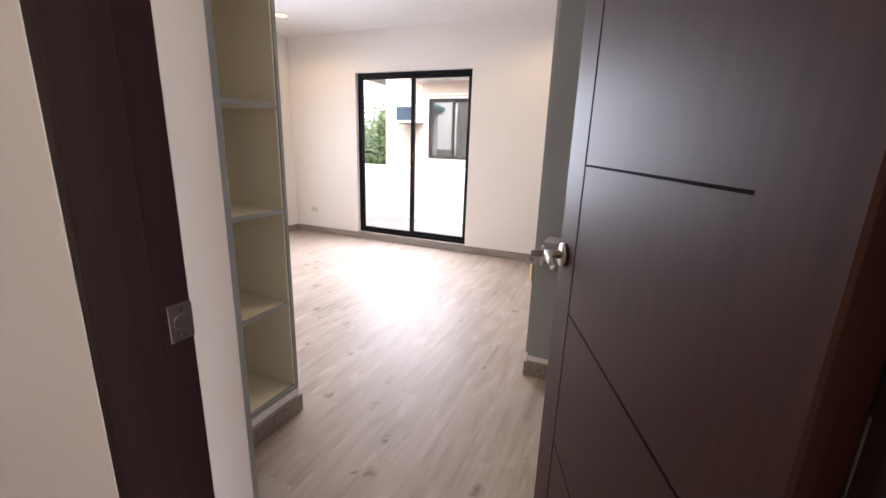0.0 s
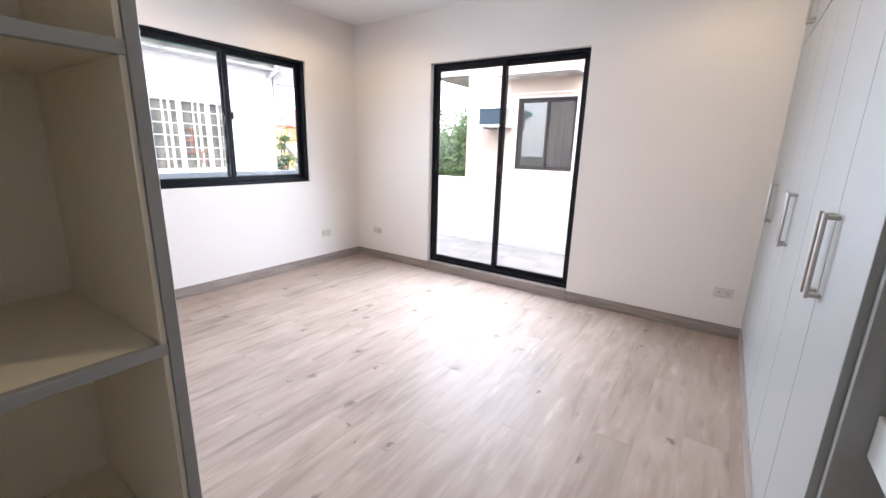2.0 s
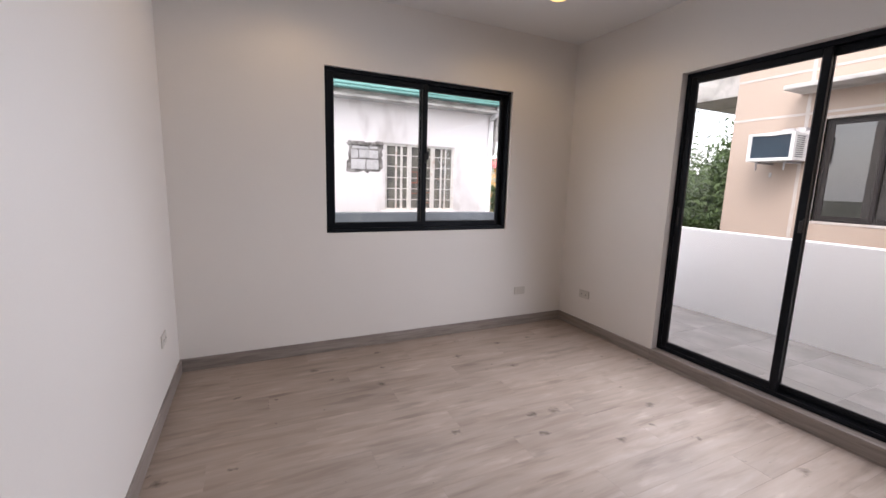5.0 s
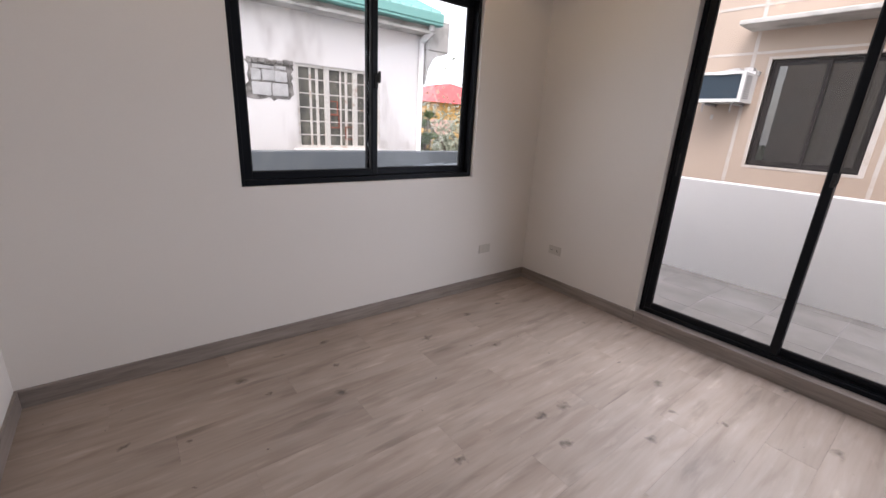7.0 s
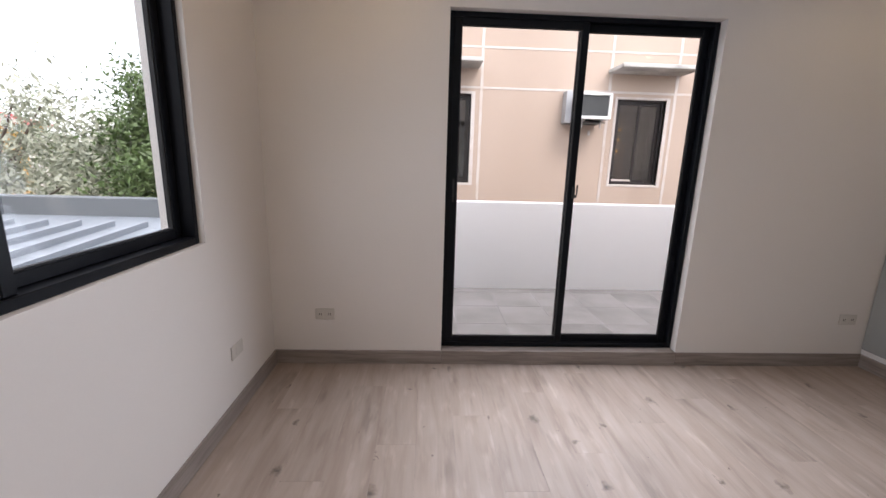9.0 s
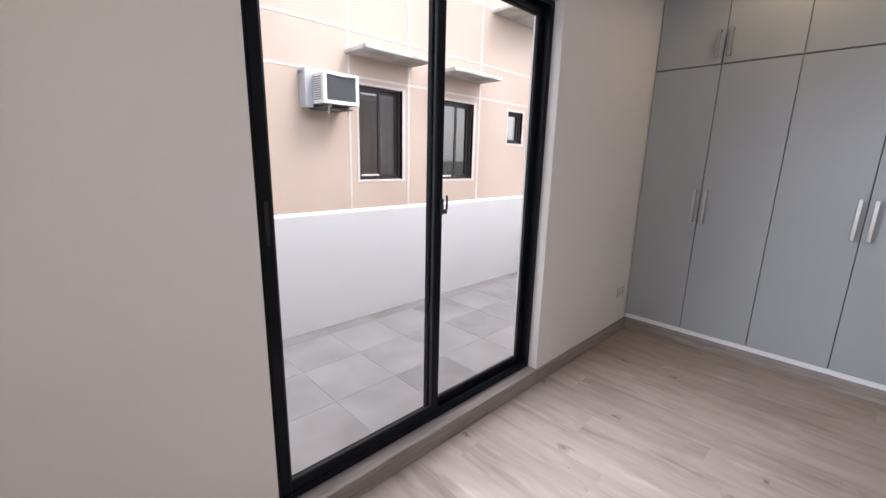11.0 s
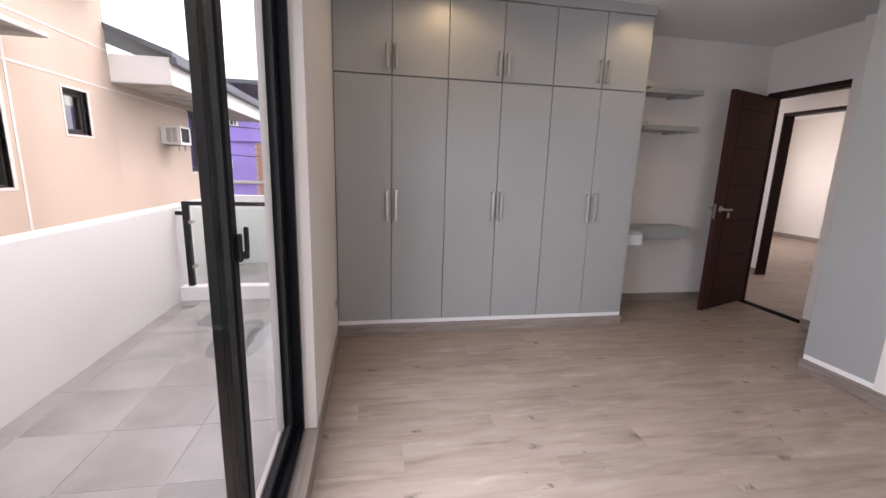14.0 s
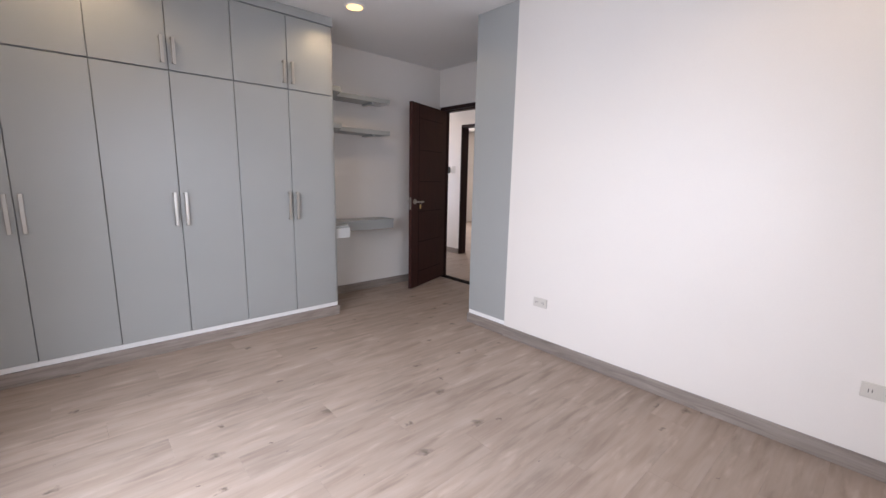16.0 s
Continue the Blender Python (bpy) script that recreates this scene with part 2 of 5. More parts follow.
M = dict(
    wall=mat("wall paint", (0.72, 0.677, 0.634), 0.46, vary=0.02, scale=1.5, fine=0.01, bump=0.05, bump_scale=140),
    ceiling=mat("ceiling paint", (0.74, 0.73, 0.72), 0.85, vary=0.015, scale=1.2, fine=0.01, bump=0.05, bump_scale=160),
    plank=wood("vinyl plank", (0.256, 0.195, 0.158), (0.312, 0.244, 0.2), (0.362, 0.29, 0.243), 0.48, stretch=8.0, scale=2.2, spec=0.18),
    skirting=wood("skirting laminate", (0.15, 0.122, 0.105), (0.235, 0.196, 0.172), (0.32, 0.275, 0.245), 0.4, along="X", knots=False),
    skirting_y=wood("skirting laminate long", (0.15, 0.122, 0.105), (0.235, 0.196, 0.172), (0.32, 0.275, 0.245), 0.4, along="Y", knots=False),
    laminate=mat("grey laminate", (0.325, 0.332, 0.322), 0.36, vary=0.03, scale=3, fine=0.03, bump=0.03, bump_scale=500),
    edging=mat("dark joint", (0.19, 0.195, 0.195), 0.6, vary=0.03),
    trim_white=mat("white edging", (0.80, 0.79, 0.77), 0.4, vary=0.02),
    # lighter copy of the laminate, with the lamp's light put into the colour
    pale=mat("lamp-lit grey laminate", (0.50, 0.50, 0.49), 0.4, vary=0.02),
    cream=mat("cream melamine", (0.84, 0.77, 0.60), 0.5, vary=0.03, scale=2, fine=0.02, bump=0.03, bump_scale=400),
    nickel=mat("brushed nickel", (0.47, 0.445, 0.41), 0.34, metal=1.0, vary=0.04, bump=0.03),
    door=wood("dark stained wood", (0.034, 0.0130, 0.011), (0.046, 0.0172, 0.0146), (0.058, 0.023, 0.019), 0.5, along="Z", stretch=20, scale=2.2, knots=False, bump=0.05, spec=0.14),
    jamb=wood("dark stained jamb", (0.016, 0.007, 0.007), (0.023, 0.010, 0.010), (0.033, 0.013, 0.012), 0.5, along="Z", stretch=20, scale=2.2, knots=False, bump=0.05, spec=0.2),
    groove=mat("door groove", (0.010, 0.006, 0.006), 0.85, spec=0.05),
    brass=mat("brass tag", (0.62, 0.44, 0.17), 0.45, metal=0.4, vary=0.05),
    alu=mat("black aluminium", (0.0065, 0.0075, 0.010), 0.36, vary=0.1, scale=3, fine=0.02, bump=0.03, bump_scale=300, spec=0.12),
    bronze=mat("dark bronze aluminium", (0.030, 0.026, 0.025), 0.42, vary=0.1, scale=3, spec=0.25),
    rubber=mat("black gasket", (0.015, 0.015, 0.015), 0.7),
    plastic=mat("ivory plastic", (0.56, 0.525, 0.475), 0.35, vary=0.02),
    # also used on the window backings, as the darkness of unlit rooms
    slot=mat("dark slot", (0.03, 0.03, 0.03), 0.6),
    glass=glass("window glass", (0.985, 0.995, 0.99), 0.4),
    rail_glass=glass("rail glass", (0.93, 0.97, 0.95)),
    parapet=stained("white exterior paint", (0.87, 0.87, 0.87), (0.74, 0.74, 0.74), 0.7, scale=0.9, lo=0.58, hi=0.85, bump=0.03),
    tile=stained("grey porcelain tile", (0.375, 0.349, 0.331), (0.25, 0.231, 0.218), 0.19, scale=1.8, lo=0.38, hi=0.72, bump=0.05),
    grout=mat("pale grout", (0.37, 0.35, 0.335), 0.9, vary=0.5, scale=3),
    beige=stained("beige plaster", (0.475, 0.379, 0.307), (0.405, 0.317, 0.253), 0.85, scale=0.8, lo=0.45, hi=0.75, drip=0.25, bump=0.07),
    score=stained("pale score line", (0.57, 0.53, 0.495), (0.50, 0.42, 0.355), 0.85, scale=7, lo=0.46, hi=0.74, bump=0.3),
    fascia=mat("white fascia paint", (0.74, 0.72, 0.70), 0.7, vary=0.06, scale=2),
    slab=stained("weathered concrete", (0.52, 0.50, 0.47), (0.22, 0.21, 0.19), 0.9, scale=3.0, lo=0.45, hi=0.75, bump=0.4),
    old_wall=stained("old white plaster", (0.82, 0.79, 0.765), (0.50, 0.46, 0.43), 0.9, scale=1.5, lo=0.54, hi=0.74, drip=0.4, bump=0.4),
    block=stained("bare hollow block", (0.56, 0.55, 0.54), (0.43, 0.42, 0.41), 0.95, scale=6, lo=0.4, hi=0.7, bump=0.6),
    dark_mortar=stained("dark cracked mortar", (0.34, 0.32, 0.30), (0.12, 0.11, 0.10), 0.95, scale=11, lo=0.4, hi=0.6, bump=0.6),
    teal=mat("teal roof paint", (0.20, 0.44, 0.40), 0.45, vary=0.12, scale=2.5, fine=0.05),
    steel_white=stained("peeling white steel", (0.66, 0.63, 0.58), (0.40, 0.25, 0.17), 0.7, scale=9, lo=0.55, hi=0.75, bump=0.3),
    rust=mat("rusty red steel", (0.34, 0.12, 0.08), 0.8, vary=0.25, scale=14),
    dark_glass=mat("dark window glass", (0.022, 0.025, 0.028), 0.10, vary=0.02, scale=1.0, fine=0.0, bump=0.0, spec=0.6),
    tint_glass=glass("tinted glass", (0.42, 0.42, 0.40), 1.0, 0.11),
    dusty=stained("dusty old glass", (0.20, 0.19, 0.155), (0.085, 0.085, 0.075), 0.35, scale=7, lo=0.4, hi=0.62, drip=0.4, bump=0.02),
    ply=wood("brown cupboard wood", (0.22, 0.11, 0.055), (0.30, 0.16, 0.085), (0.37, 0.21, 0.115), 0.5, along="Z", stretch=10, knots=False),
    shade=mat("grey roller shade", (0.36, 0.355, 0.35), 0.9, vary=0.04),
    zinc=mat("galvanised sheet", (0.42, 0.43, 0.44), 0.5, metal=0.3, vary=0.12, scale=5),
    amber=glow("small amber lamp", (1.0, 0.55, 0.16), 1.6),
    sign=mat("faded pink board", (0.62, 0.40, 0.34), 0.8, vary=0.1, scale=4),
    curtain=mat("grey curtain", (0.30, 0.31, 0.31), 0.9, vary=0.05, scale=2, fine=0.0, bump=0.0),
    pipe=mat("white pvc pipe", (0.72, 0.71, 0.70), 0.45, vary=0.06),
    metal_roof=mat("grey metal roof", (0.24, 0.27, 0.30), 0.42, vary=0.12, scale=1.5, fine=0.04),
    ledge=stained("dark grey ledge", (0.125, 0.14, 0.15), (0.20, 0.21, 0.21), 0.7, scale=1.5, lo=0.5, hi=0.8, bump=0.2),
    ac_white=mat("appliance white", (0.70, 0.70, 0.68), 0.45, vary=0.06),
    navy=mat("dark blue fins", (0.035, 0.06, 0.085), 0.5, vary=0.2, scale=20),
    ac_grill=mat("dark grille", (0.085, 0.09, 0.09), 0.5, vary=0.2, scale=20),
    red_roof=mat("red roof sheet", (0.50, 0.075, 0.07), 0.6, vary=0.12, scale=2),
    yellow=mat("yellow plaster", (0.72, 0.42, 0.13), 0.85, vary=0.08, scale=1),
    purple=mat("purple plaster", (0.36, 0.26, 0.68), 0.85, vary=0.07, scale=1),
    brick=mat("brick", (0.40, 0.19, 0.13), 0.9, vary=0.3, scale=6),
    roof_dark=mat("dark roof sheet", (0.10, 0.11, 0.13), 0.6, vary=0.1, scale=2),
    bark=mat("bark", (0.13, 0.10, 0.08), 0.95, vary=0.25, scale=9),
    leaf=mat("leaf", (0.085, 0.135, 0.042), 0.55, vary=0.35, scale=3.0, fine=0.1),
    leaf_pale=mat("pale leaf", (0.35, 0.37, 0.28), 0.55, vary=0.35, scale=3.0, fine=0.1),
    wet=mat("rainwater film", (0.20, 0.19, 0.182), 0.03, vary=0.1, scale=5, bump=0.0),
    soil=stained("ground", (0.16, 0.15, 0.13), (0.08, 0.10, 0.05), 0.95, scale=0.3, lo=0.4, hi=0.65),
    lamp=glow("downlight", (1.0, 0.66, 0.24), 0.85),
    lamp_rim=mat("downlight rim", (0.78, 0.77, 0.75), 0.4),
)


# ---- building helpers ----
def cube(bm, x0, x1, y0, y1, z0, z1, bevel=0.0, seg=1):
    x0, x1, y0, y1, z0, z1 = min(x0, x1), max(x0, x1), min(y0, y1), max(y0, y1), min(z0, z1), max(z0, z1)
    vs = [bm.verts.new(p) for p in ((x0, y0, z0), (x1, y0, z0), (x1, y1, z0), (x0, y1, z0), (x0, y0, z1), (x1, y0, z1), (x1, y1, z1), (x0, y1, z1))]
    fs = [bm.faces.new([vs[i] for i in q]) for q in ((0, 3, 2, 1), (4, 5, 6, 7), (0, 1, 5, 4), (1, 2, 6, 5), (2, 3, 7, 6), (3, 0, 4, 7))]
    if bevel:
        es = list({e for f in fs for e in f.edges})
        bmesh.ops.bevel(bm, geom=es, offset=bevel, segments=seg, profile=0.7, affect="EDGES")
    return bm


def box(x0, x1, y0, y1, z0, z1, bevel=0.0, seg=1):
    return cube(bmesh.new(), x0, x1, y0, y1, z0, z1, bevel, seg)


def prism(points, z0, z1, bevel=0.0):
    """An upright block over a plan outline."""
    bm = bmesh.new()
    lo = [bm.verts.new((x, y, z0)) for x, y in points]
    hi = [bm.verts.new((x, y, z1)) for x, y in points]
    n = len(points)
    bm.faces.new(lo[::-1])
    bm.faces.new(hi)
    for i in range(n):
        bm.faces.new((lo[i], lo[(i + 1) % n], hi[(i + 1) % n], hi[i]))
    bmesh.ops.recalc_face_normals(bm, faces=bm.faces[:])
    if bevel:
        bmesh.ops.bevel(bm, geom=bm.edges[:], offset=bevel, segments=1, affect="EDGES")
    return bm


def rod(bm, a, b, r, r2=None, seg=10):
    """A round bar from a to b, tapering to r2."""
    a, b = Vector(a), Vector(b)
    m = Matrix.Translation((a + b) / 2) @ (b - a).to_track_quat("Z", "Y").to_matrix().to_4x4()
    bmesh.ops.create_cone(bm, cap_ends=True, segments=seg, radius1=r, radius2=r if r2 is None else r2, depth=(b - a).length, matrix=m)
    return bm


def base_of(ob):
    v = ob.location.copy()
    while ob.parent:
        ob = ob.parent
        v += ob.location
    return v


def put(name, bm, material, parent=None, label="", at=None, smooth=False):
    """Links a mesh that was drawn in world places, under a parent or alone with its origin at its base."""
    me = bpy.data.meshes.new(name)
    if at is None:
        at = Vector((0, 0, 0))
        if bm.verts:
            xs, ys, zs = ([v.co[i] for v in bm.verts] for i in range(3))
            at = Vector(((min(xs) + max(xs)) / 2, (min(ys) + max(ys)) / 2, min(zs)))
    bmesh.ops.translate(bm, verts=bm.verts[:], vec=-Vector(at))
    bm.to_mesh(me)
    bm.free()
    me.materials.append(material)
    if smooth:
        for p in me.polygons:
            p.use_smooth = True
    ob = new(name, me)
    if parent:
        ob.parent = parent
        ob.location = Vector(at) - base_of(parent)
    else:
        ob.location = at
    if label:
        ob["label"] = label
    return ob


def part(name, bm, material, parent, label="", smooth=False):
    return put(name, bm, material, parent, label, smooth=smooth)


def thing(name, x, y, z, label, category, group="", kind=""):
    e = new(name)
    e.empty_display_size = 0.1
    e.location = (x, y, z)
    return tagged(e, label, category, group, kind)


def structure(name, bm, material, label, category):
    return tagged(put(name, bm, material), label, category, kind="structure")


# ---- plan ----
CEIL = 2.60
SOUTH = -3.25
DOORWALL = -4.20
FACE = 3.93
EAST = 4.53
SKIRT = 0.09


# ---- room shell ----
def wall(name, pieces, label, material=None):
    bm = bmesh.new()
    for p in pieces:
        cube(bm, *p)
    return structure(name, bm, material or M["wall"], label, "wall")


# balcony wall with the sliding door's opening
OX0, OX1, OZ0, OZ1 = 1.062, 2.626, 0.094, 2.12
wall("wall_north", [(-0.18, OX0, 0, 0.18, -0.3, CEIL), (OX1, 6.2, 0, 0.18, -0.3, CEIL), (OX0, OX1, 0, 0.18, OZ1, CEIL), (OX0, OX1, 0.02, 0.18, -0.3, 0.085)],
     "smooth off-white painted wall with the balcony door")
# street-side wall with the sliding window's opening
WY0, WY1, WZ0, WZ1 = -2.268, -0.684, 0.922, 2.11
wall("wall_west", [(-0.18, 0, -3.43, WY0, -0.3, CEIL), (-0.18, 0, WY1, 0, -0.3, CEIL), (-0.18, 0, WY0, WY1, -0.3, WZ0), (-0.18, 0, WY0, WY1, WZ1, CEIL)],
     "smooth off-white painted wall with a window")
wall("wall_south", [(0, 2.578, SOUTH - 0.16, SOUTH, -0.3, CEIL)], "smooth off-white painted wall, softly lit")
wall("wall_east", [(EAST, EAST + 0.15, DOORWALL - 0.118, 0, -0.3, CEIL)], "off-white painted wall behind the desk nook")
# entry wall with the room door's opening
DX0, DX1, DZ1 = 3.678, 4.502, 2.155
wall("wall_entry", [(2.0, DX0, DOORWALL - 0.118, DOORWALL, -0.3, CEIL), (DX0, DX1, DOORWALL - 0.118, DOORWALL, DZ1, CEIL), (DX1, EAST, DOORWALL - 0.118, DOORWALL, -0.3, CEIL)],
     "off-white painted wall around the room door")
wall("wall_return", [(3.36, 3.6975, DOORWALL + 0.0125, -4.11, 0, CEIL)], "short off-white return beside the door")
structure("ceiling", box(-0.18, EAST + 0.15, -4.318, 0.18, CEIL, CEIL + 0.15), M["ceiling"], "flat white painted ceiling", "ceiling")
structure("floor", box(-0.18, EAST + 0.15, -4.318, 0.18, -0.3, -0.004), M["groove"], "wood-look vinyl plank floor", "floor")

# hallway outside the room
HS = -5.52
wall("wall_hall_south", [(1.9, 4.62, HS - 0.15, HS, -0.3, CEIL), (5.48, 7.2, HS - 0.15, HS, -0.3, CEIL), (4.62, 5.48, HS - 0.15, HS, 2.15, CEIL)],
     "off-white hallway wall with a doorway")
wall("wall_hall_west", [(1.75, 1.9, HS, DOORWALL - 0.118, -0.3, CEIL)], "plain off-white hallway end wall")
# this opening is made up, around the unseen hallway fill lamp
wall("wall_hall_east", [(7.05, 7.2, HS, DOORWALL - 0.118, -0.3, 0.6), (7.05, 7.2, HS, DOORWALL - 0.118, 2.2, CEIL), (7.05, 7.2, HS, -5.37, 0.6, 2.2), (7.05, 7.2, -4.47, DOORWALL - 0.118, 0.6, 2.2)], "off-white hallway end wall with an opening added for the fill lamp")
wall("wall_hall_north", [(EAST + 0.15, 7.05, DOORWALL - 0.118, DOORWALL, -0.3, CEIL)], "plain off-white hallway wall")
structure("ceiling_hall", box(1.75, 7.2, -9.6, -4.318, CEIL, CEIL + 0.15), M["ceiling"], "flat white hallway ceiling", "ceiling")
structure("floor_hall", box(1.75, 9.2, -9.6, -4.3182, -0.3, 0.0), M["plank"], "wood-look vinyl floor of the hallway", "floor")
# room across the hallway, brightened by a fill lamp in an added, unseen opening
wall("wall_far_room", [(3.2, 9.2, -9.75, -9.6, -0.3, CEIL), (3.05, 3.2, -9.75, HS - 0.15, -0.3, CEIL), (9.05, 9.2, -9.6, -8.4, -0.3, CEIL), (9.05, 9.2, -7.0, HS - 0.15, -0.3, CEIL), (9.05, 9.2, -8.4, -7.0, -0.3, 0.9), (9.05, 9.2, -8.4, -7.0, 2.1, CEIL)],
     "off-white walls of the bright room across the hall")
structure("ceiling_far", box(7.2, 9.2, -9.75, HS, CEIL, CEIL + 0.15), M["ceiling"], "white ceiling of the far room", "ceiling")


# ---- skirting boards ----
def skirting(x0, x1, y0, y1):
    run_y = abs(y1 - y0) > abs(x1 - x0)
    structure("baseboard", box(x0, x1, y0, y1, 0, SKIRT, 0.004, 2), M["skirting_y" if run_y else "skirting"], "grey-brown wood-look skirting board", "baseboard")


T = 0.013
skirting(0, OX0, -T, 0)
skirting(OX1, FACE, -T, 0)
skirting(0, T, SOUTH, -T)
skirting(T, 2.578, SOUTH, SOUTH + T)
skirting(EAST - T, EAST, DOORWALL, -2.44)
skirting(3.37, 3.70, -4.11, -4.11 + T)
skirting(5.48, 7.05, HS, HS + T)
skirting(1.9, 4.62, HS, HS + T)
skirting(3.2, 9.05, -9.6, -9.6 + T)
structure("door_sill", box(OX0 + 0.001, OX1 - 0.001, -T, 0.16, 0, OZ0, 0.003), M["skirting"], "wood-look laminate sill under the balcony door", "sill")


# ---- sliding door and window in black aluminium ----
def bars(rects, y0, y1, axis):
    """One joined frame out of upright rectangles (a0, a1, z0, z1) between two depths."""
    bm = bmesh.new()
    for a0, a1, z0, z1 in rects:
        if axis == "x":
            cube(bm, a0, a1, y0, y1, z0, z1, 0.003)
        else:
            cube(bm, y0, y1, a0, a1, z0, z1, 0.003)
    return bm


def ring(a0, a1, z0, z1, w, wb=None, wt=None):
    wb, wt = wb or w, wt or w
    return [(a0, a0 + w, z0, z1), (a1 - w, a1, z0, z1), (a0 + w, a1 - w, z0, z0 + wb), (a0 + w, a1 - w, z1 - wt, z1)]


def sash(name, parent, a0, a1, z0, z1, d0, d1, axis, w, pane_label):
    s = part(name, bars(ring(a0, a1, z0, z1, w), d0, d1, axis), M["alu"], parent)
    mid = (d0 + d1) / 2
    g = 0.003
    gx = (a0 + w - 0.004, a1 - w + 0.004)
    gz = (z0 + w - 0.004, z1 - w + 0.004)
    bm = box(gx[0], gx[1], mid - g, mid + g, *gz) if axis == "x" else box(mid - g, mid + g, gx[0], gx[1], *gz)
    p = part("pane", bm, M["glass"], s, pane_label)
    p.visible_shadow = False
    gasket = bmesh.new()
    for a, b, c, d in ring(gx[0], gx[1], gz[0], gz[1], 0.009):
        if axis == "x":
            cube(gasket, a, b, mid - 0.007, mid + 0.007, c, d)
        else:
            cube(gasket, mid - 0.007, mid + 0.007, a, b, c, d)
    part("gasket", gasket, M["rubber"], s)
    return s


sd = thing("sliding_door", (OX0 + OX1) / 2, 0.08, OZ0, "closed black aluminium sliding glass door to the balcony", "sliding door", kind="structure")
D0, D1 = 0.055, 0.145
part("frame", bars(ring(OX0, OX1, OZ0, OZ1, 0.030, 0.028, 0.028), D0, D1, "x"), M["alu"], sd)
MX = 1.8435
tracks = bmesh.new()
for y in (0.068, 0.092, 0.118):
    cube(tracks, OX0 + 0.030, OX1 - 0.030, y - 0.003, y + 0.003, OZ0 + 0.0275, OZ0 + 0.036)
part("track", tracks, M["alu"], sd)
right = sash("sliding_panel", sd, OX0 + 0.030, MX + 0.023, OZ0 + 0.0285, OZ1 - 0.0285, 0.062, 0.088, "x", 0.040, "clear glass")
sash("sliding_panel", sd, MX - 0.023, OX1 - 0.030, OZ0 + 0.0285, OZ1 - 0.0285, 0.096, 0.122, "x", 0.040, "clear glass")
latch = box(MX + 0.004, MX + 0.021, 0.050, 0.0615, 1.09, 1.16, 0.003)
cube(latch, MX + 0.018, MX + 0.031, 0.038, 0.053, 1.095, 1.115, 0.003)
cube(latch, MX + 0.026, MX + 0.034, 0.038, 0.050, 1.112, 1.175, 0.003)
part("latch", latch, M["rubber"], right, "small black hook latch")
part("finger_pull", box(OX0 + 0.044, OX0 + 0.056, 0.058, 0.0618, 1.05, 1.19, 0.002), M["rubber"], right, "recessed finger pull")

win = thing("window_1", -0.08, (WY0 + WY1) / 2, WZ0, "closed black aluminium two-panel sliding window", "window", kind="structure")
part("window_frame", bars(ring(WY0, WY1, WZ0, WZ1, 0.026, 0.032, 0.026), -0.125, -0.025, "y"), M["alu"], win)
WM = -1.486
sash("sliding_panel", win, WY0 + 0.026, WM + 0.025, WZ0 + 0.0325, WZ1 - 0.0265, -0.07, -0.038, "y", 0.040, "clear glass")
sash("sliding_panel", win, WM - 0.025, WY1 - 0.026, WZ0 + 0.0325, WZ1 - 0.0265, -0.112, -0.08, "y", 0.040, "clear glass")
latch = box(-0.038, -0.026, WM + 0.004, WM + 0.022, 1.47, 1.55, 0.003)
cube(latch, -0.026, -0.012, WM + 0.016, WM + 0.032, 1.50, 1.565, 0.003)
part("latch", latch, M["rubber"], win, "small black hook latch")


# ---- built-in wardrobe ----
def bar_handle(parent, y, z0, z1, x=FACE):
    bm = bmesh.new()
    w = 0.0105
    cube(bm, x - 0.034, x - 0.024, y - w, y + w, z0, z1, 0.002)
    cube(bm, x - 0.026, x, y - w, y + w, z0 + 0.004, z0 + 0.016, 0.002)
    cube(bm, x - 0.026, x, y - w, y + w, z1 - 0.016, z1 - 0.004, 0.002)
    return part("handle", bm, M["nickel"], parent, "brushed nickel bar handle")


ward = thing("wardrobe", 4.23, -1.22, 0, "grey laminate built-in wardrobe with twelve closed doors", "wardrobe")
bm = bmesh.new()
cube(bm, FACE + 0.004, EAST - 0.002, -2.415, -0.002, 0.125, 2.52)
part("carcass", bm, M["edging"], ward, "dark carcass seen in the door joints")
part("side_panel", box(FACE - 0.001, EAST - 0.002, -2.436, -2.416, 0.125, 2.53, 0.001), M["laminate"], ward)
part("crown", box(FACE - 0.022, EAST - 0.002, -2.44, -0.002, 2.528, CEIL - 0.002, 0.002), M["laminate"], ward)
seams = [-0.004, -0.411, -0.819, -1.231, -1.634, -2.038, -2.414]
for i in range(6):
    y1, y0 = seams[i], seams[i + 1]
    hy = y0 + 0.033 if i % 2 == 0 else y1 - 0.033
    for z0, z1, h0, h1 in ((0.128, 1.965, 0.925, 1.158), (1.975, 2.522, 2.01, 2.18)):
        d = part("door", box(FACE - 0.018, FACE + 0.002, y0 + 0.0024, y1 - 0.0024, z0, z1, 0.0012), M["laminate"], ward)
        bar_handle(d, hy, h0, h1, FACE - 0.018)
part("kick_strip", box(FACE - 0.006, EAST - 0.002, -2.43, -0.002, SKIRT, 0.126, 0.001), M["trim_white"], ward, "white strip")
part("plinth", box(FACE - 0.018, EAST - 0.002, -2.445, -T, 0, SKIRT - 0.001, 0.004, 2), M["skirting_y"], ward, "wood-look plinth")


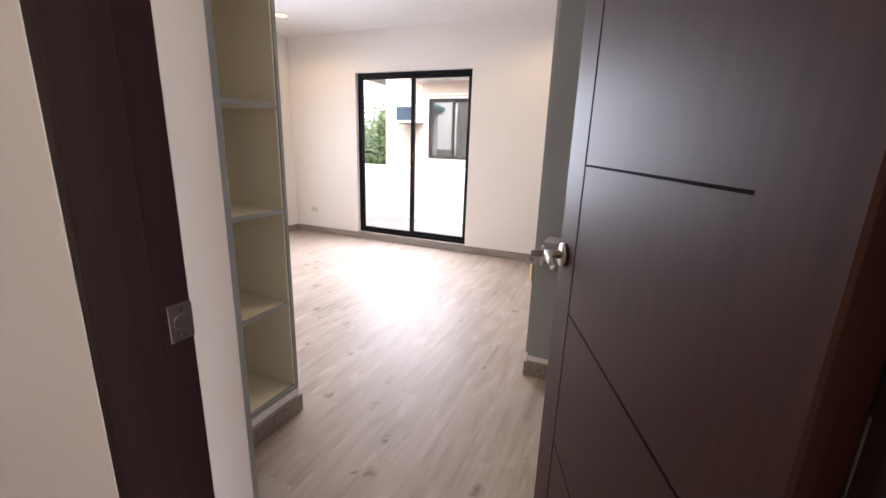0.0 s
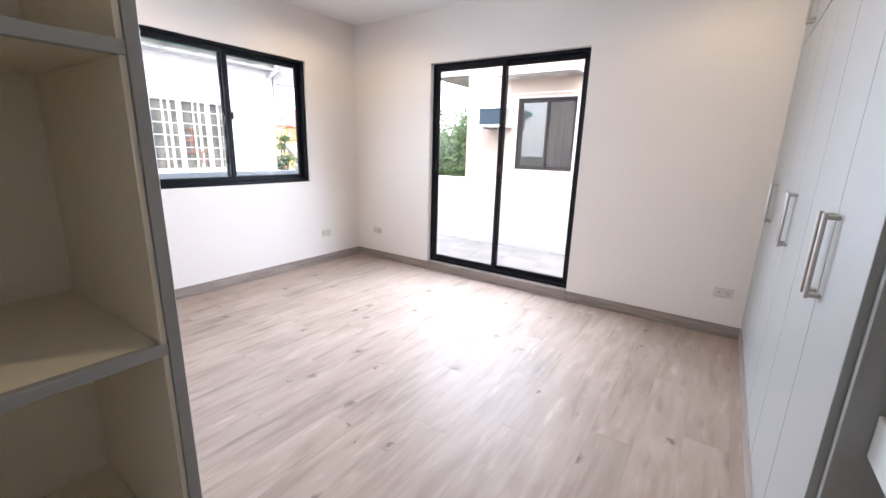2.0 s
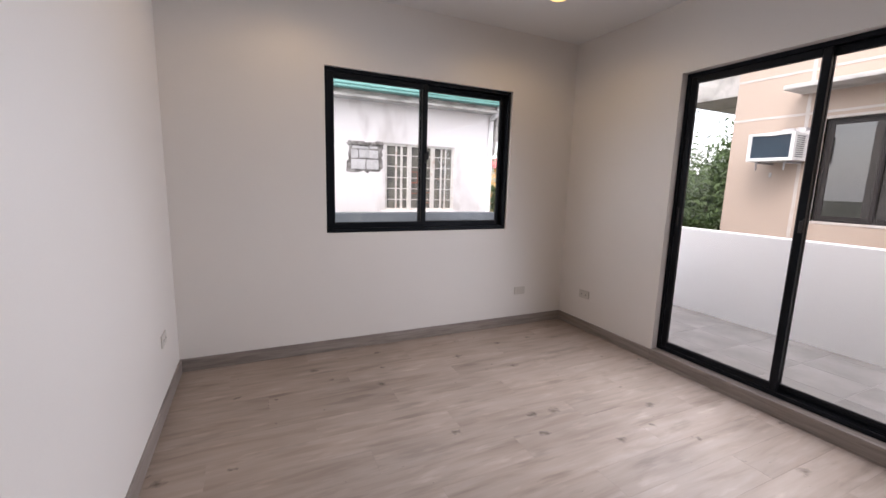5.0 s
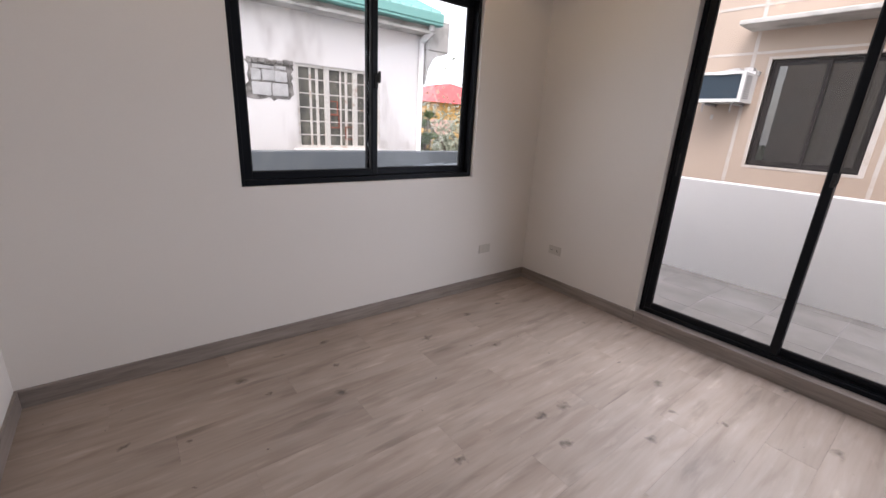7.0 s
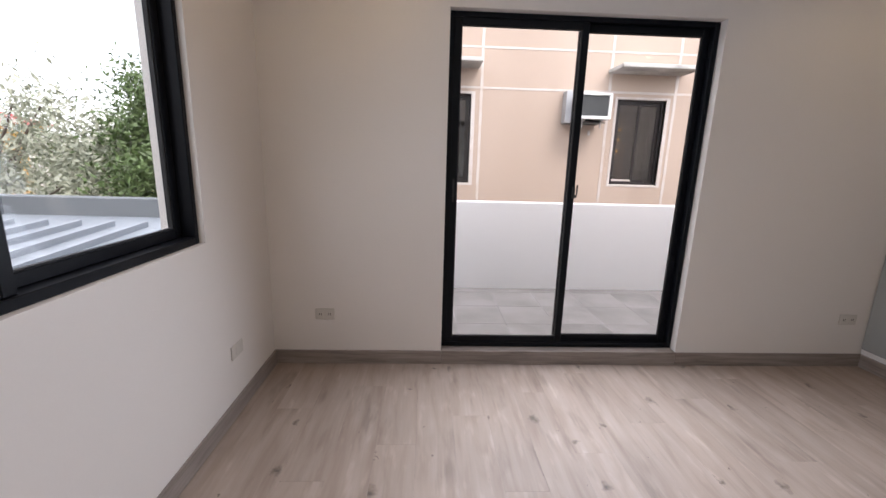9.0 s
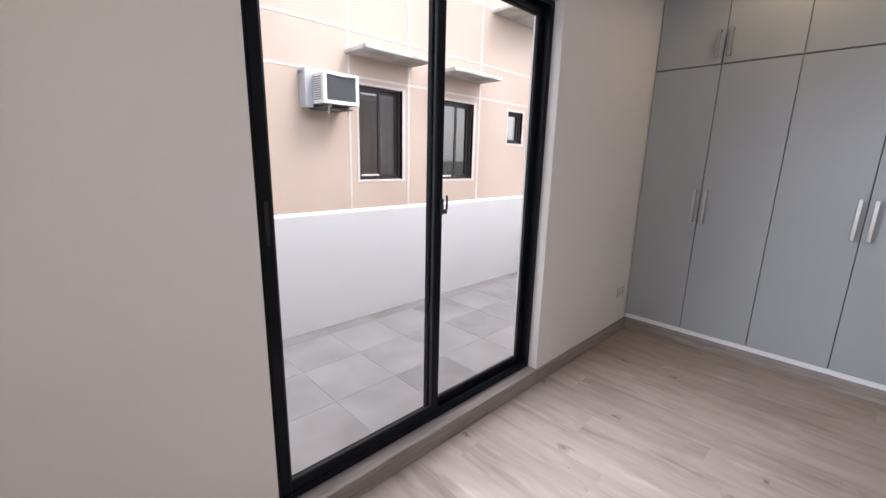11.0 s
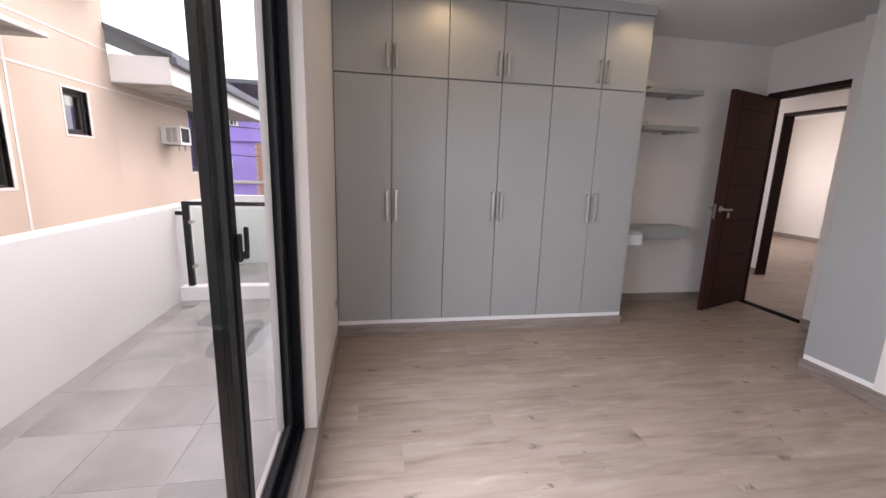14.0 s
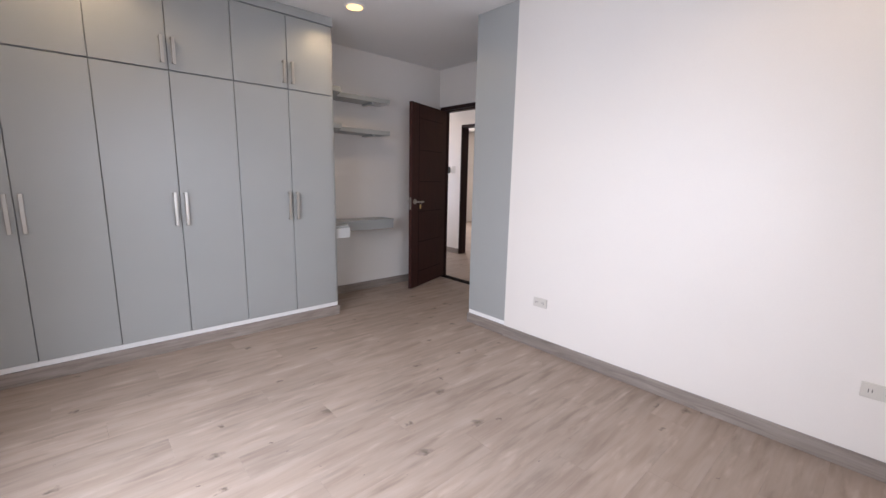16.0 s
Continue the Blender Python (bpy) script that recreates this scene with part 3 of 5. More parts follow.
# ---- desk nook ----
DESK = 0.833
desk = thing("wall_desk", 4.35, -2.9, DESK - 0.11, "grey laminate wall-hung desk with one narrow drawer", "desk")
part("top", prism([(3.985, -2.4375), (EAST - 0.001, -2.4375), (EAST - 0.001, -3.32), (4.27, -3.32), (4.27, -2.60), (3.985, -2.60)], DESK - 0.022, DESK, 0.0015), M["laminate"], desk)
part("apron", box(4.275, EAST - 0.001, -3.315, -2.59, DESK - 0.105, DESK - 0.0225, 0.001), M["laminate"], desk)
dr = part("drawer", box(3.99, 4.27, -2.588, -2.44, DESK - 0.112, DESK - 0.0235, 0.001), M["laminate"], desk)
part("drawer_front", box(3.975, 3.9895, -2.603, -2.439, DESK - 0.118, DESK - 0.024, 0.0015), M["pale"], dr, "grey drawer front, coloured as lamp-lit")


def wall_shelf(z):
    s = thing("wall_shelf", 4.4, -2.9, z - 0.045, "grey laminate floating corner shelf above the desk", "shelf", "shelves above the desk")
    part("board", prism([(4.08, -2.4375), (EAST - 0.001, -2.4375), (EAST - 0.001, -3.29), (4.30, -3.29), (4.30, -2.66), (4.08, -2.60)], z - 0.045, z, 0.0015), M["laminate"], s)
    part("cleat", box(4.33, EAST - 0.001, -3.12, -3.08, z - 0.062, z - 0.0455), M["laminate"], s, "small bracket underneath")


wall_shelf(2.10)
wall_shelf(1.775)


# ---- corner shelf tower beside the entry ----
TX0, TX1, TY0, TY1 = 2.578, 2.996, -3.82, -3.2535
tow = thing("shelf_tower", 2.9, -3.6, 0, "tall open shelf tower, grey outside with cream shelves", "shelf unit")
part("end_panel", box(TX0, TX1 + 0.001, TY1 - 0.018, TY1, 0.125, CEIL - 0.002, 0.001), M["laminate"], tow)
part("back_panel", box(TX0, TX0 + 0.018, TY0, TY1 - 0.0185, 0.125, CEIL - 0.002), M["cream"], tow, "cream panel")
part("inner_side", box(TX0 + 0.019, TX1 - 0.004, TY1 - 0.026, TY1 - 0.0185, 0.126, CEIL - 0.002), M["cream"], tow, "cream panel")
part("inner_side", box(TX0 + 0.019, TX1 - 0.004, TY0, TY0 + 0.008, 0.126, CEIL - 0.002), M["cream"], tow, "cream panel")
for z in (0.150, 0.570, 0.990, 1.413, 1.835, 2.255):
    sh = part("shelf", box(TX0 + 0.0185, TX1 - 0.016, TY0 + 0.0085, TY1 - 0.0265, z - 0.016, z, 0.001), M["cream"], tow, "cream shelf")
    part("edge_band", box(TX1 - 0.0155, TX1, TY0 + 0.001, TY1 - 0.0185, z - 0.0175, z + 0.001, 0.001), M["laminate"], sh, "grey front edge")
part("side_box", box(2.4, 3.356, DOORWALL + 0.001, TY0 - 0.001, 0.125, CEIL - 0.002, 0.001), M["laminate"], tow, "grey laminate panel")
part("kick_strip", box(TX0 + 0.003, TX1 - 0.002, TY0, TY1 - 0.002, SKIRT, 0.1245), M["trim_white"], tow, "white strip")
part("plinth", box(TX0, TX1 + T, TY0, TY1 + T - 0.004, 0, SKIRT - 0.001, 0.004, 2), M["skirting"], tow, "wood-look plinth")
part("plinth", box(2.4, 3.356 + T, DOORWALL + T, TY0 - 0.001, 0, SKIRT - 0.001, 0.004, 2), M["skirting_y"], tow, "wood-look plinth")
part("kick_strip", box(2.4, 3.354, DOORWALL + 0.001, TY0 - 0.002, SKIRT, 0.1245), M["trim_white"], tow, "white strip")


# ---- room door, open ----
def door_frame(name, x0, x1, y0, y1, top, label):
    f = thing(name, (x0 + x1) / 2, (y0 + y1) / 2, 0, label, "door frame", kind="structure")
    part("jamb", box(x0, x0 + 0.022, y0, y1, 0, top, 0.003), M["jamb"], f)
    part("jamb", box(x1 - 0.022, x1, y0, y1, 0, top, 0.003), M["jamb"], f)
    part("head", box(x0 + 0.022, x1 - 0.022, y0, y1, top - 0.04, top, 0.003), M["jamb"], f)
    return f


fr = door_frame("door_1", DX0, DX1, DOORWALL - 0.1175, DOORWALL + 0.012, DZ1, "dark brown stained wooden door frame")
door_frame("door_2", 4.62, 5.48, HS - 0.155, HS + 0.005, 2.15, "dark brown stained frame of the doorway across the hall")
stop = bmesh.new()
cube(stop, DX0 + 0.022, DX0 + 0.026, DOORWALL - 0.117, DOORWALL - 0.04, 0, DZ1 - 0.052, 0.002)
cube(stop, DX1 - 0.029, DX1 - 0.022, DOORWALL - 0.122, DOORWALL - 0.04, 0, DZ1 - 0.052, 0.002)
cube(stop, DX0 + 0.022, DX1 - 0.022, DOORWALL - 0.122, DOORWALL - 0.04, DZ1 - 0.052, DZ1 - 0.04, 0.002)
part("stop", stop, M["jamb"], fr)
strike = box(DX0 + 0.022, DX0 + 0.0245, DOORWALL - 0.026, DOORWALL + 0.0115, 0.970, 1.030, 0.0008)
st = part("strike_plate", strike, M["nickel"], fr, "worn metal strike plate")
bm = bmesh.new()
rod(bm, (DX0 + 0.0240, DOORWALL - 0.007, 1.0), (DX0 + 0.0252, DOORWALL - 0.007, 1.0), 0.0135, 0.0125, 20)
part("latch_hole", bm, M["nickel"], st, "round latch hole")
for z in (0.978, 1.022):
    bm = bmesh.new()
    rod(bm, (DX0 + 0.0243, DOORWALL - 0.007, z), (DX0 + 0.0254, DOORWALL - 0.007, z), 0.0038, 0.003, 10)
    part("screw", bm, M["slot"], st, "dark screw head")
structure("threshold", box(DX0 + 0.022, DX1 - 0.022, DOORWALL - 0.01, DOORWALL + 0.006, 0, 0.004), M["groove"], "thin dark joint strip in the doorway", "threshold")

HX, HY = 4.478, -4.225
AX, AY = 4.21, -3.487
ang = math.atan2(AY - HY, AX - HX)
DW = 0.795
TURN = Matrix.Translation((HX, HY, 0)) @ Matrix.Rotation(ang, 4, "Z")


def leaf(name, bm, material, parent, label="", smooth=False):
    """A piece of the open door, drawn with x from the hinge to the lock edge and y through its thickness."""
    bmesh.ops.transform(bm, matrix=TURN, verts=bm.verts[:])
    return part(name, bm, material, parent, label, smooth)


dr1 = thing("door", HX, HY, 0.008, "dark brown wooden door with carved grooves, standing open", "door")
TH = 0.040
leaf("leaf", box(-0.004, DW, 0.0, TH, 0.010, 2.105, 0.003), M["door"], dr1)


def groove_line(u0, z0, u1, z1, face, half=0.0022):
    """A narrow strip on one face of the leaf, coloured for a groove's shade."""
    bm = bmesh.new()
    n = Vector((u1 - u0, 0, z1 - z0)).normalized()
    s = Vector((-n.z, 0, n.x)) * half
    y0, y1 = (TH - 0.002, TH + 0.0006) if face > 0 else (-0.0006, 0.002)
    c = [Vector((u0, 0, z0)) + s, Vector((u1, 0, z1)) + s, Vector((u1, 0, z1)) - s, Vector((u0, 0, z0)) - s]
    a = [bm.verts.new((p.x, y0, p.z)) for p in c]
    b = [bm.verts.new((p.x, y1, p.z)) for p in c]
    bm.faces.new(a)
    bm.faces.new(b[::-1])
    for i in range(4):
        bm.faces.new((a[i], a[(i + 1) % 4], b[(i + 1) % 4], b[i]))
    bmesh.ops.recalc_face_normals(bm, faces=bm.faces[:])
    return bm


# strips sit barely proud; the grooves' shade is painted as their near-black colour
for f in (1, -1):
    for u in (0.645,):
        leaf("groove", groove_line(u, 0.012, u, 2.103, f, 0.0035), M["groove"], dr1, "dark strip for a groove's shade")
    for z in (0.19, 0.545, 0.90, 1.245, 1.60, 1.95):
        leaf("groove", groove_line(0.639, z, 0.105, z, f), M["groove"], dr1, "dark strip for a groove's shade")

for f, y in ((1, TH), (-1, 0.0)):
    bm = bmesh.new()
    rod(bm, (DW - 0.06, y, 1.02), (DW - 0.06, y + f * 0.012, 1.02), 0.031, 0.029, 24)
    rod(bm, (DW - 0.06, y + f * 0.010, 1.02), (DW - 0.06, y + f * 0.052, 1.02), 0.011, 0.011, 14)
    rod(bm, (DW - 0.06, y + f * 0.046, 1.02), (DW - 0.175, y + f * 0.050, 1.017), 0.0105, 0.008, 14)
    rod(bm, (DW - 0.175, y + f * 0.050, 1.017), (DW - 0.183, y + f * 0.050, 1.016), 0.008, 0.005, 14)
    leaf("lever_handle", bm, M["nickel"], dr1, "satin nickel lever handle on a round rose", True)
bm = box(DW - 0.001, DW + 0.0012, 0.008, 0.032, 0.93, 1.07, 0.0005)
leaf("latch_plate", bm, M["nickel"], dr1, "metal latch plate")
for z in (0.25, 1.05, 1.85):
    bm = bmesh.new()
    rod(bm, (-0.002, -0.005, z - 0.05), (-0.002, -0.005, z + 0.05), 0.006, seg=10)
    leaf("hinge", bm, M["nickel"], dr1, "metal hinge barrel")

# keys hanging in the lock of the outer lever
keys = thing("keys", AX, AY, 0.93, "key with a small brass-coloured tag hanging from the lock", "keys")


def hang(name, bm, material, label="", smooth=False):
    bmesh.ops.transform(bm, matrix=TURN, verts=bm.verts[:])
    return part(name, bm, material, keys, label, smooth)


ky = TH + 0.056
bm = bmesh.new()
cube(bm, DW - 0.063, DW - 0.057, ky - 0.006, ky + 0.03, 1.012, 1.028, 0.001)
hang("key", bm, M["nickel"])
bm = bmesh.new()
for i in range(14):
    a0, a1 = 2 * math.pi * i / 14, 2 * math.pi * (i + 1) / 14
    c = Vector((DW - 0.06, ky + 0.024, 1.005))
    rod(bm, c + Vector((0, math.cos(a0), math.sin(a0))) * 0.012, c + Vector((0, math.cos(a1), math.sin(a1))) * 0.012, 0.0012, seg=5)
hang("key_ring", bm, M["nickel"])
hang("tag", box(DW - 0.073, DW - 0.047, ky + 0.020, ky + 0.026, 0.947, 0.992, 0.0028, 2), M["brass"], "worn brass-coloured tag")


# ---- sockets and switches ----
def socket(name, x, y, z, face, label, gang=2):
    """A wall plate with twin sockets; face is the way that it looks."""
    s = thing(name, x, y, z - 0.035, label, "socket", "wall sockets")
    w, h, d = 0.06, 0.036, 0.008
    fx, fy = face

    def flat(u0, u1, v0, v1, d0, d1, bev=0.0):
        if fx:
            return box(x + fx * d0, x + fx * d1, y + u0, y + u1, z + v0, z + v1, bev)
        return box(x + u0, x + u1, y + fy * d0, y + fy * d1, z + v0, z + v1, bev)

    part("plate", flat(-w, w, -h, h, 0.0, d, 0.003), M["plastic"], s)
    for c in (-0.028, 0.028) if gang == 2 else (0.0,):
        ins = part("insert", flat(c - 0.019, c + 0.019, -0.024, 0.024, d - 0.001, d + 0.0012, 0.001), M["plastic"], s)
        if gang:
            for u in (-0.006, 0.006):
                part("slot", flat(c + u - 0.0015, c + u + 0.0015, -0.008, 0.008, d + 0.0011, d + 0.0018), M["slot"], ins, "dark slot")
    return s


SOCK = "ivory twin wall socket above the skirting board"
socket("wall_socket", 0.325, 0, 0.335, (0, -1), SOCK)
socket("wall_socket", 3.768, 0, 0.335, (0, -1), SOCK)
socket("wall_socket", 0, -0.50, 0.335, (1, 0), "ivory blank-fronted wall plate beside the window corner", 0)
socket("wall_socket", 2.235, SOUTH, 0.372, (0, 1), SOCK)
socket("wall_socket", 0.45, SOUTH, 0.40, (0, 1), SOCK)
sw = thing("light_switch", 5.64, HS, 1.37, "pale switch plate on the hallway wall", "switch")
part("plate", box(5.60, 5.68, HS, HS + 0.008, 1.37, 1.49, 0.002), M["plastic"], sw)
part("rocker", box(5.62, 5.66, HS + 0.0075, HS + 0.012, 1.40, 1.46, 0.002), M["plastic"], sw)
ph = thing("wall_intercom", 5.78, HS, 1.37, "small dark box on the hallway wall", "intercom")
part("body", box(5.73, 5.82, HS, HS + 0.02, 1.37, 1.48, 0.004), M["slot"], ph)


# ---- recessed lamps ----
def downlight(x, y, watts=5.8):
    d = thing("downlight", x, y, CEIL - 0.012, "round recessed ceiling lamp, lit warm", "ceiling lamp", "recessed lamps")
    bm = bmesh.new()
    rod(bm, (x, y, CEIL - 0.010), (x, y, CEIL - 0.0005), 0.070, 0.080, 32)
    part("rim", bm, M["lamp_rim"], d, "white rim", False)
    bm = bmesh.new()
    rod(bm, (x, y, CEIL - 0.013), (x, y, CEIL - 0.0105), 0.060, 0.063, 32)
    part("lens", bm, M["lamp"], d, "glowing lens")
    l = new("lamp_light", bpy.data.lights.new("lamp_light", "SPOT"))
    l.data.energy, l.data.color, l.data.spot_size, l.data.spot_blend, l.data.shadow_soft_size = watts, (1.0, 0.75, 0.42), radians(160), 0.5, 0.04
    l.matrix_world = pose(x, y, CEIL - 0.02)


for p in ((0.67, -0.80), (0.67, -2.45), (3.56, -0.80), (3.56, -2.45)):
    downlight(*p)

# two unseen hallway lamps of the same kind, added to brighten the entry
downlight(4.3, -4.92, 6)
downlight(6.0, -4.92, 5)


# ---- balcony ----
BF = 0.04
BX0, BX1, BY = -0.5, 4.80, 1.5
structure("balcony_slab", box(BX0, 6.42, 0.18, BY + 0.13, -0.35, BF - 0.002), M["grout"], "concrete balcony floor with pale grout joints", "balcony floor")
structure("wall_parapet", box(BX0 - 0.12, BX1 + 1.62, BY, BY + 0.13, BF - 0.012, 0.915, 0.006), M["parapet"], "smooth white painted balcony parapet", "parapet")
structure("wall_parapet_end", box(BX0 - 0.12, BX0, 0.18, BY, BF - 0.012, 0.915, 0.006), M["parapet"], "white balcony end parapet", "parapet")
structure("kerb", box(BX1, BX1 + 0.12, 0.18, BY - 0.001, BF - 0.012, 0.17, 0.005), M["parapet"], "low white kerb under the glass railing", "kerb")
rail = thing("balcony_railing", BX1 + 0.06, 0.85, 0.17, "dark metal balcony railing with a clear glass panel", "railing")
for y in (1.41, 0.26):
    part("post", box(BX1 + 0.035, BX1 + 0.085, y - 0.025, y + 0.025, 0.172, 0.93, 0.003), M["alu"], rail)
part("top_rail", box(BX1 + 0.03, BX1 + 0.09, 0.19, 1.436, 0.931, 0.965, 0.003), M["alu"], rail)
part("wall_bracket", box(BX1 + 0.045, BX1 + 0.075, 1.436, 1.499, 0.84, 0.875, 0.003), M["alu"], rail)
g = part("glass_panel", box(BX1 + 0.055, BX1 + 0.065, 0.31, 1.36, 0.26, 0.90), M["rail_glass"], rail, "clear glass panel")
g.visible_shadow = False
for y in (0.30, 1.37):
    for z in (0.36, 0.78):
        bm = bmesh.new()
        rod(bm, (BX1 + 0.03, y, z), (BX1 + 0.09, y, z), 0.018, seg=14)
        part("glass_clamp", bm, M["nickel"], rail, "round metal glass clamp")
drain = thing("floor_drain", 4.62, 1.36, BF, "small square metal floor drain", "drain")
part("grate", box(4.57, 4.67, 1.31, 1.41, BF - 0.001, BF + 0.003, 0.001), M["nickel"], drain)

# the next balcony beyond the railing
wall("wall_beyond", [(6.3, 6.42, 0.18, 1.5, BF - 0.01, 0.915)], "white end wall of the next balcony", M["parapet"])
wall("wall_house_outer", [(6.2, 7.4, 0.0, 0.18, -0.3, 2.9)], "white outer wall of the house", M["parapet"])


# ---- outer ground ----
structure("ground", box(-400, 400, -400, 400, -3.4, -3.0), M["soil"], "bare ground and low growth far below", "ground")


# ---- beige house next door ----
NB = 3.30
GW = -3.0
house = thing("beige_house", 4.0, 5.0, GW, "beige plastered two-storey house with pale score lines", "house")
HX0, HX1, HX2 = -0.50, 7.5, 12.0
W = [(0.52, 1.53, 1.0, 2.18), (3.53, 4.21, 1.03, 2.175), (4.96, 5.64, 1.01, 2.15), (6.52, 6.95, 1.60, 2.13)]
TOP = 5.2


def facade(x0, x1, z0, z1, holes, y0, y1):
    """A wall in strips around its window openings."""
    bm = bmesh.new()
    xs = sorted({x0, x1, *[h[0] for h in holes], *[h[1] for h in holes]})
    for a, b in zip(xs, xs[1:]):
        inside = [h for h in holes if h[0] <= a and h[1] >= b]
        if not inside:
            cube(bm, a, b, y0, y1, z0, z1)
        else:
            h = inside[0]
            cube(bm, a, b, y0, y1, z0, h[2])
            cube(bm, a, b, y0, y1, h[3], z1)
    bmesh.ops.remove_doubles(bm, verts=bm.verts[:], dist=1e-5)
    return bm


part("wall", facade(HX0, HX1, GW, TOP, W, NB, NB + 0.2), M["beige"], house)
part("wall", facade(HX1, HX2, GW, 2.70, [(9.9, 10.6, 1.1, 2.3)], NB, NB + 0.2), M["beige"], house)
part("side_wall", box(HX0, HX0 + 0.2, NB + 0.2, 9.0, GW, TOP), M["beige"], house)
# backing coloured near black for the unlit rooms behind the windows
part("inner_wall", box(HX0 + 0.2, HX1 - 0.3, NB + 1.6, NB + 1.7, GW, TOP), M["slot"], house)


def brush_line(a0, a1, c, half, upright, proud):
    """A hand-painted band whose width and edge waver along its run."""
    rng = random.Random(int(c * 1000) + (7 if upright else 3))
    n = int((a1 - a0) / 0.09)
    bm = bmesh.new()
    rows = []
    for k in range(n + 1):
        a = a0 + (a1 - a0) * k / n
        m = c + rng.uniform(-0.0012, 0.0012)
        lo, hi = m - half * rng.uniform(0.82, 1.08), m + half * rng.uniform(0.82, 1.08)
        q = [(lo, a), (hi, a)] if upright else [(a, lo), (a, hi)]
        rows.append([bm.verts.new((x, y, z)) for x, z in q for y in (NB - proud, NB + 0.01)])
    for p, q in zip(rows, rows[1:]):
        for i, j in ((0, 2), (2, 3), (3, 1), (1, 0)):
            bm.faces.new((p[i], p[j], q[j], q[i]))
    bmesh.ops.recalc_face_normals(bm, faces=bm.faces[:])
    return bm


for z in (2.262, 2.765, 3.6, 4.4):
    part("score_line", brush_line(HX0, HX1 + (2.4 if z < 2.3 else 0), z, 0.014, False, 0.0045), M["score"], house, "pale painted score line")
for x in (0.33, 1.66, 3.40, 4.32, 4.87, 5.77):
    part("score_line", brush_line(-0.6, 4.4, x, 0.019, True, 0.004), M["score"], house, "pale painted score line")


def house_window(h, mull=True):
    x0, x1, z0, z1 = h
    w = thing_part("window", house)
    bm = bmesh.new()
    cube(bm, x0 - 0.035, x0, NB - 0.006, NB + 0.05, z0 - 0.03, z1 + 0.03, 0.003)
    cube(bm, x1, x1 + 0.05, NB - 0.006, NB + 0.05, z0 - 0.03, z1 + 0.03, 0.003)
    cube(bm, x0, x1, NB - 0.006, NB + 0.05, z0 - 0.03, z0, 0.003)
    cube(bm, x0, x1, NB - 0.006, NB + 0.05, z1, z1 + 0.03, 0.003)
    part("surround", bm, M["score"], w, "pale plaster surround")
    part("frame", bars(ring(x0, x1, z0, z1, 0.028), NB + 0.045, NB + 0.12, "x"), M["bronze"], w, "dark bronze window frame")
    m = (x0 + x1) / 2
    spans = ((x0 + 0.028, m + 0.02, 0.055), (m - 0.02, x1 - 0.028, 0.085)) if mull else ((x0 + 0.028, x1 - 0.028, 0.07),)
    for a, b, d in spans:
        sh = part("window_sash", bars(ring(a, b, z0 + 0.028, z1 - 0.028, 0.04), NB + d, NB + d + 0.026, "x"), M["bronze"], w)
        part("pane", box(a + 0.036, b - 0.036, NB + d + 0.011, NB + d + 0.015, z0 + 0.064, z1 - 0.064), M["tint_glass"], w, "dark reflecting glass").visible_shadow = False


def thing_part(name, parent):
    e = new(name)
    e.parent = parent
    e.location = (0, 0, 0)
    return e


def curtain(x0, x1, z0, z1, y):
    """A hanging cloth in soft folds."""
    bm = bmesh.new()
    n = 90
    rows = []
    for k in range(n + 1):
        x = x0 + (x1 - x0) * k / n
        d = 0.022 * math.sin(x * 52.0) + 0.010 * math.sin(x * 91.0 + 1)
        rows.append([bm.verts.new((x, y + d, z)) for z in (z0, z1)])
    for a, b in zip(rows, rows[1:]):
        bm.faces.new((a[0], b[0], b[1], a[1]))
    bmesh.ops.solidify(bm, geom=bm.faces[:], thickness=0.004)
    return bm


part("curtain", curtain(0.98, 1.54, 0.96, 2.2, NB + 0.25), M["curtain"], house, "grey curtain in soft folds")
# near-black sheet behind the curtain, painted in for the unlit room
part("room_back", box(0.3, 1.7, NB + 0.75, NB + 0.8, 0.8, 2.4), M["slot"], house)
part("cupboard", box(3.4, 3.86, NB + 0.32, NB + 0.36, 0.9, 1.62, 0.004), M["ply"], house, "brown wooden cupboard front indoors")
part("roller_shade", box(3.90, 4.19, NB + 0.20, NB + 0.206, 1.22, 2.2), M["shade"], house, "grey roller shade half down")
for x, z in ((3.63, 1.86), (3.74, 1.80), (3.62, 1.70), (3.74, 1.66), (3.60, 1.52), (3.73, 1.50), (3.66, 1.36)):
    bm = bmesh.new()
    bmesh.ops.create_icosphere(bm, subdivisions=2, radius=0.021, matrix=Matrix.Translation((x, NB + 0.30, z)))
    part("small_lamp", bm, M["amber"], house, "small amber lamp indoors", True)
for k in range(17):
    z = 1.05 + k * 0.065
    part("blind_slat", box(5.06, 5.62, NB + 0.20, NB + 0.212, z, z + 0.045, 0.001), M["shade"], house)
for h in W:
    house_window(h, h[1] - h[0] > 0.5)
house_window((9.9, 10.6, 1.1, 2.3))
for x0, x1, z in ((3.53, 3.85, 1.075), (4.95, 5.2, 1.045)):
    part("white_strip", box(x0 + 0.05, x1, NB + 0.03, NB + 0.058, z, z + 0.025, 0.003), M["score"], house, "white strip on the window ledge")
rng = random.Random(15)
for k in range(26):
    x, z, s = rng.uniform(-0.05, 0.4), 2.03 + rng.uniform(0, 0.05), rng.uniform(0.015, 0.05)
    part("loose_plaster", box(x - s, x + s, NB - 0.12 + rng.uniform(0, 0.08), NB + 0.01, z - s * 0.5, z + s * 0.6, 0.006), M["block"], house, "crumbled mortar round the opening")

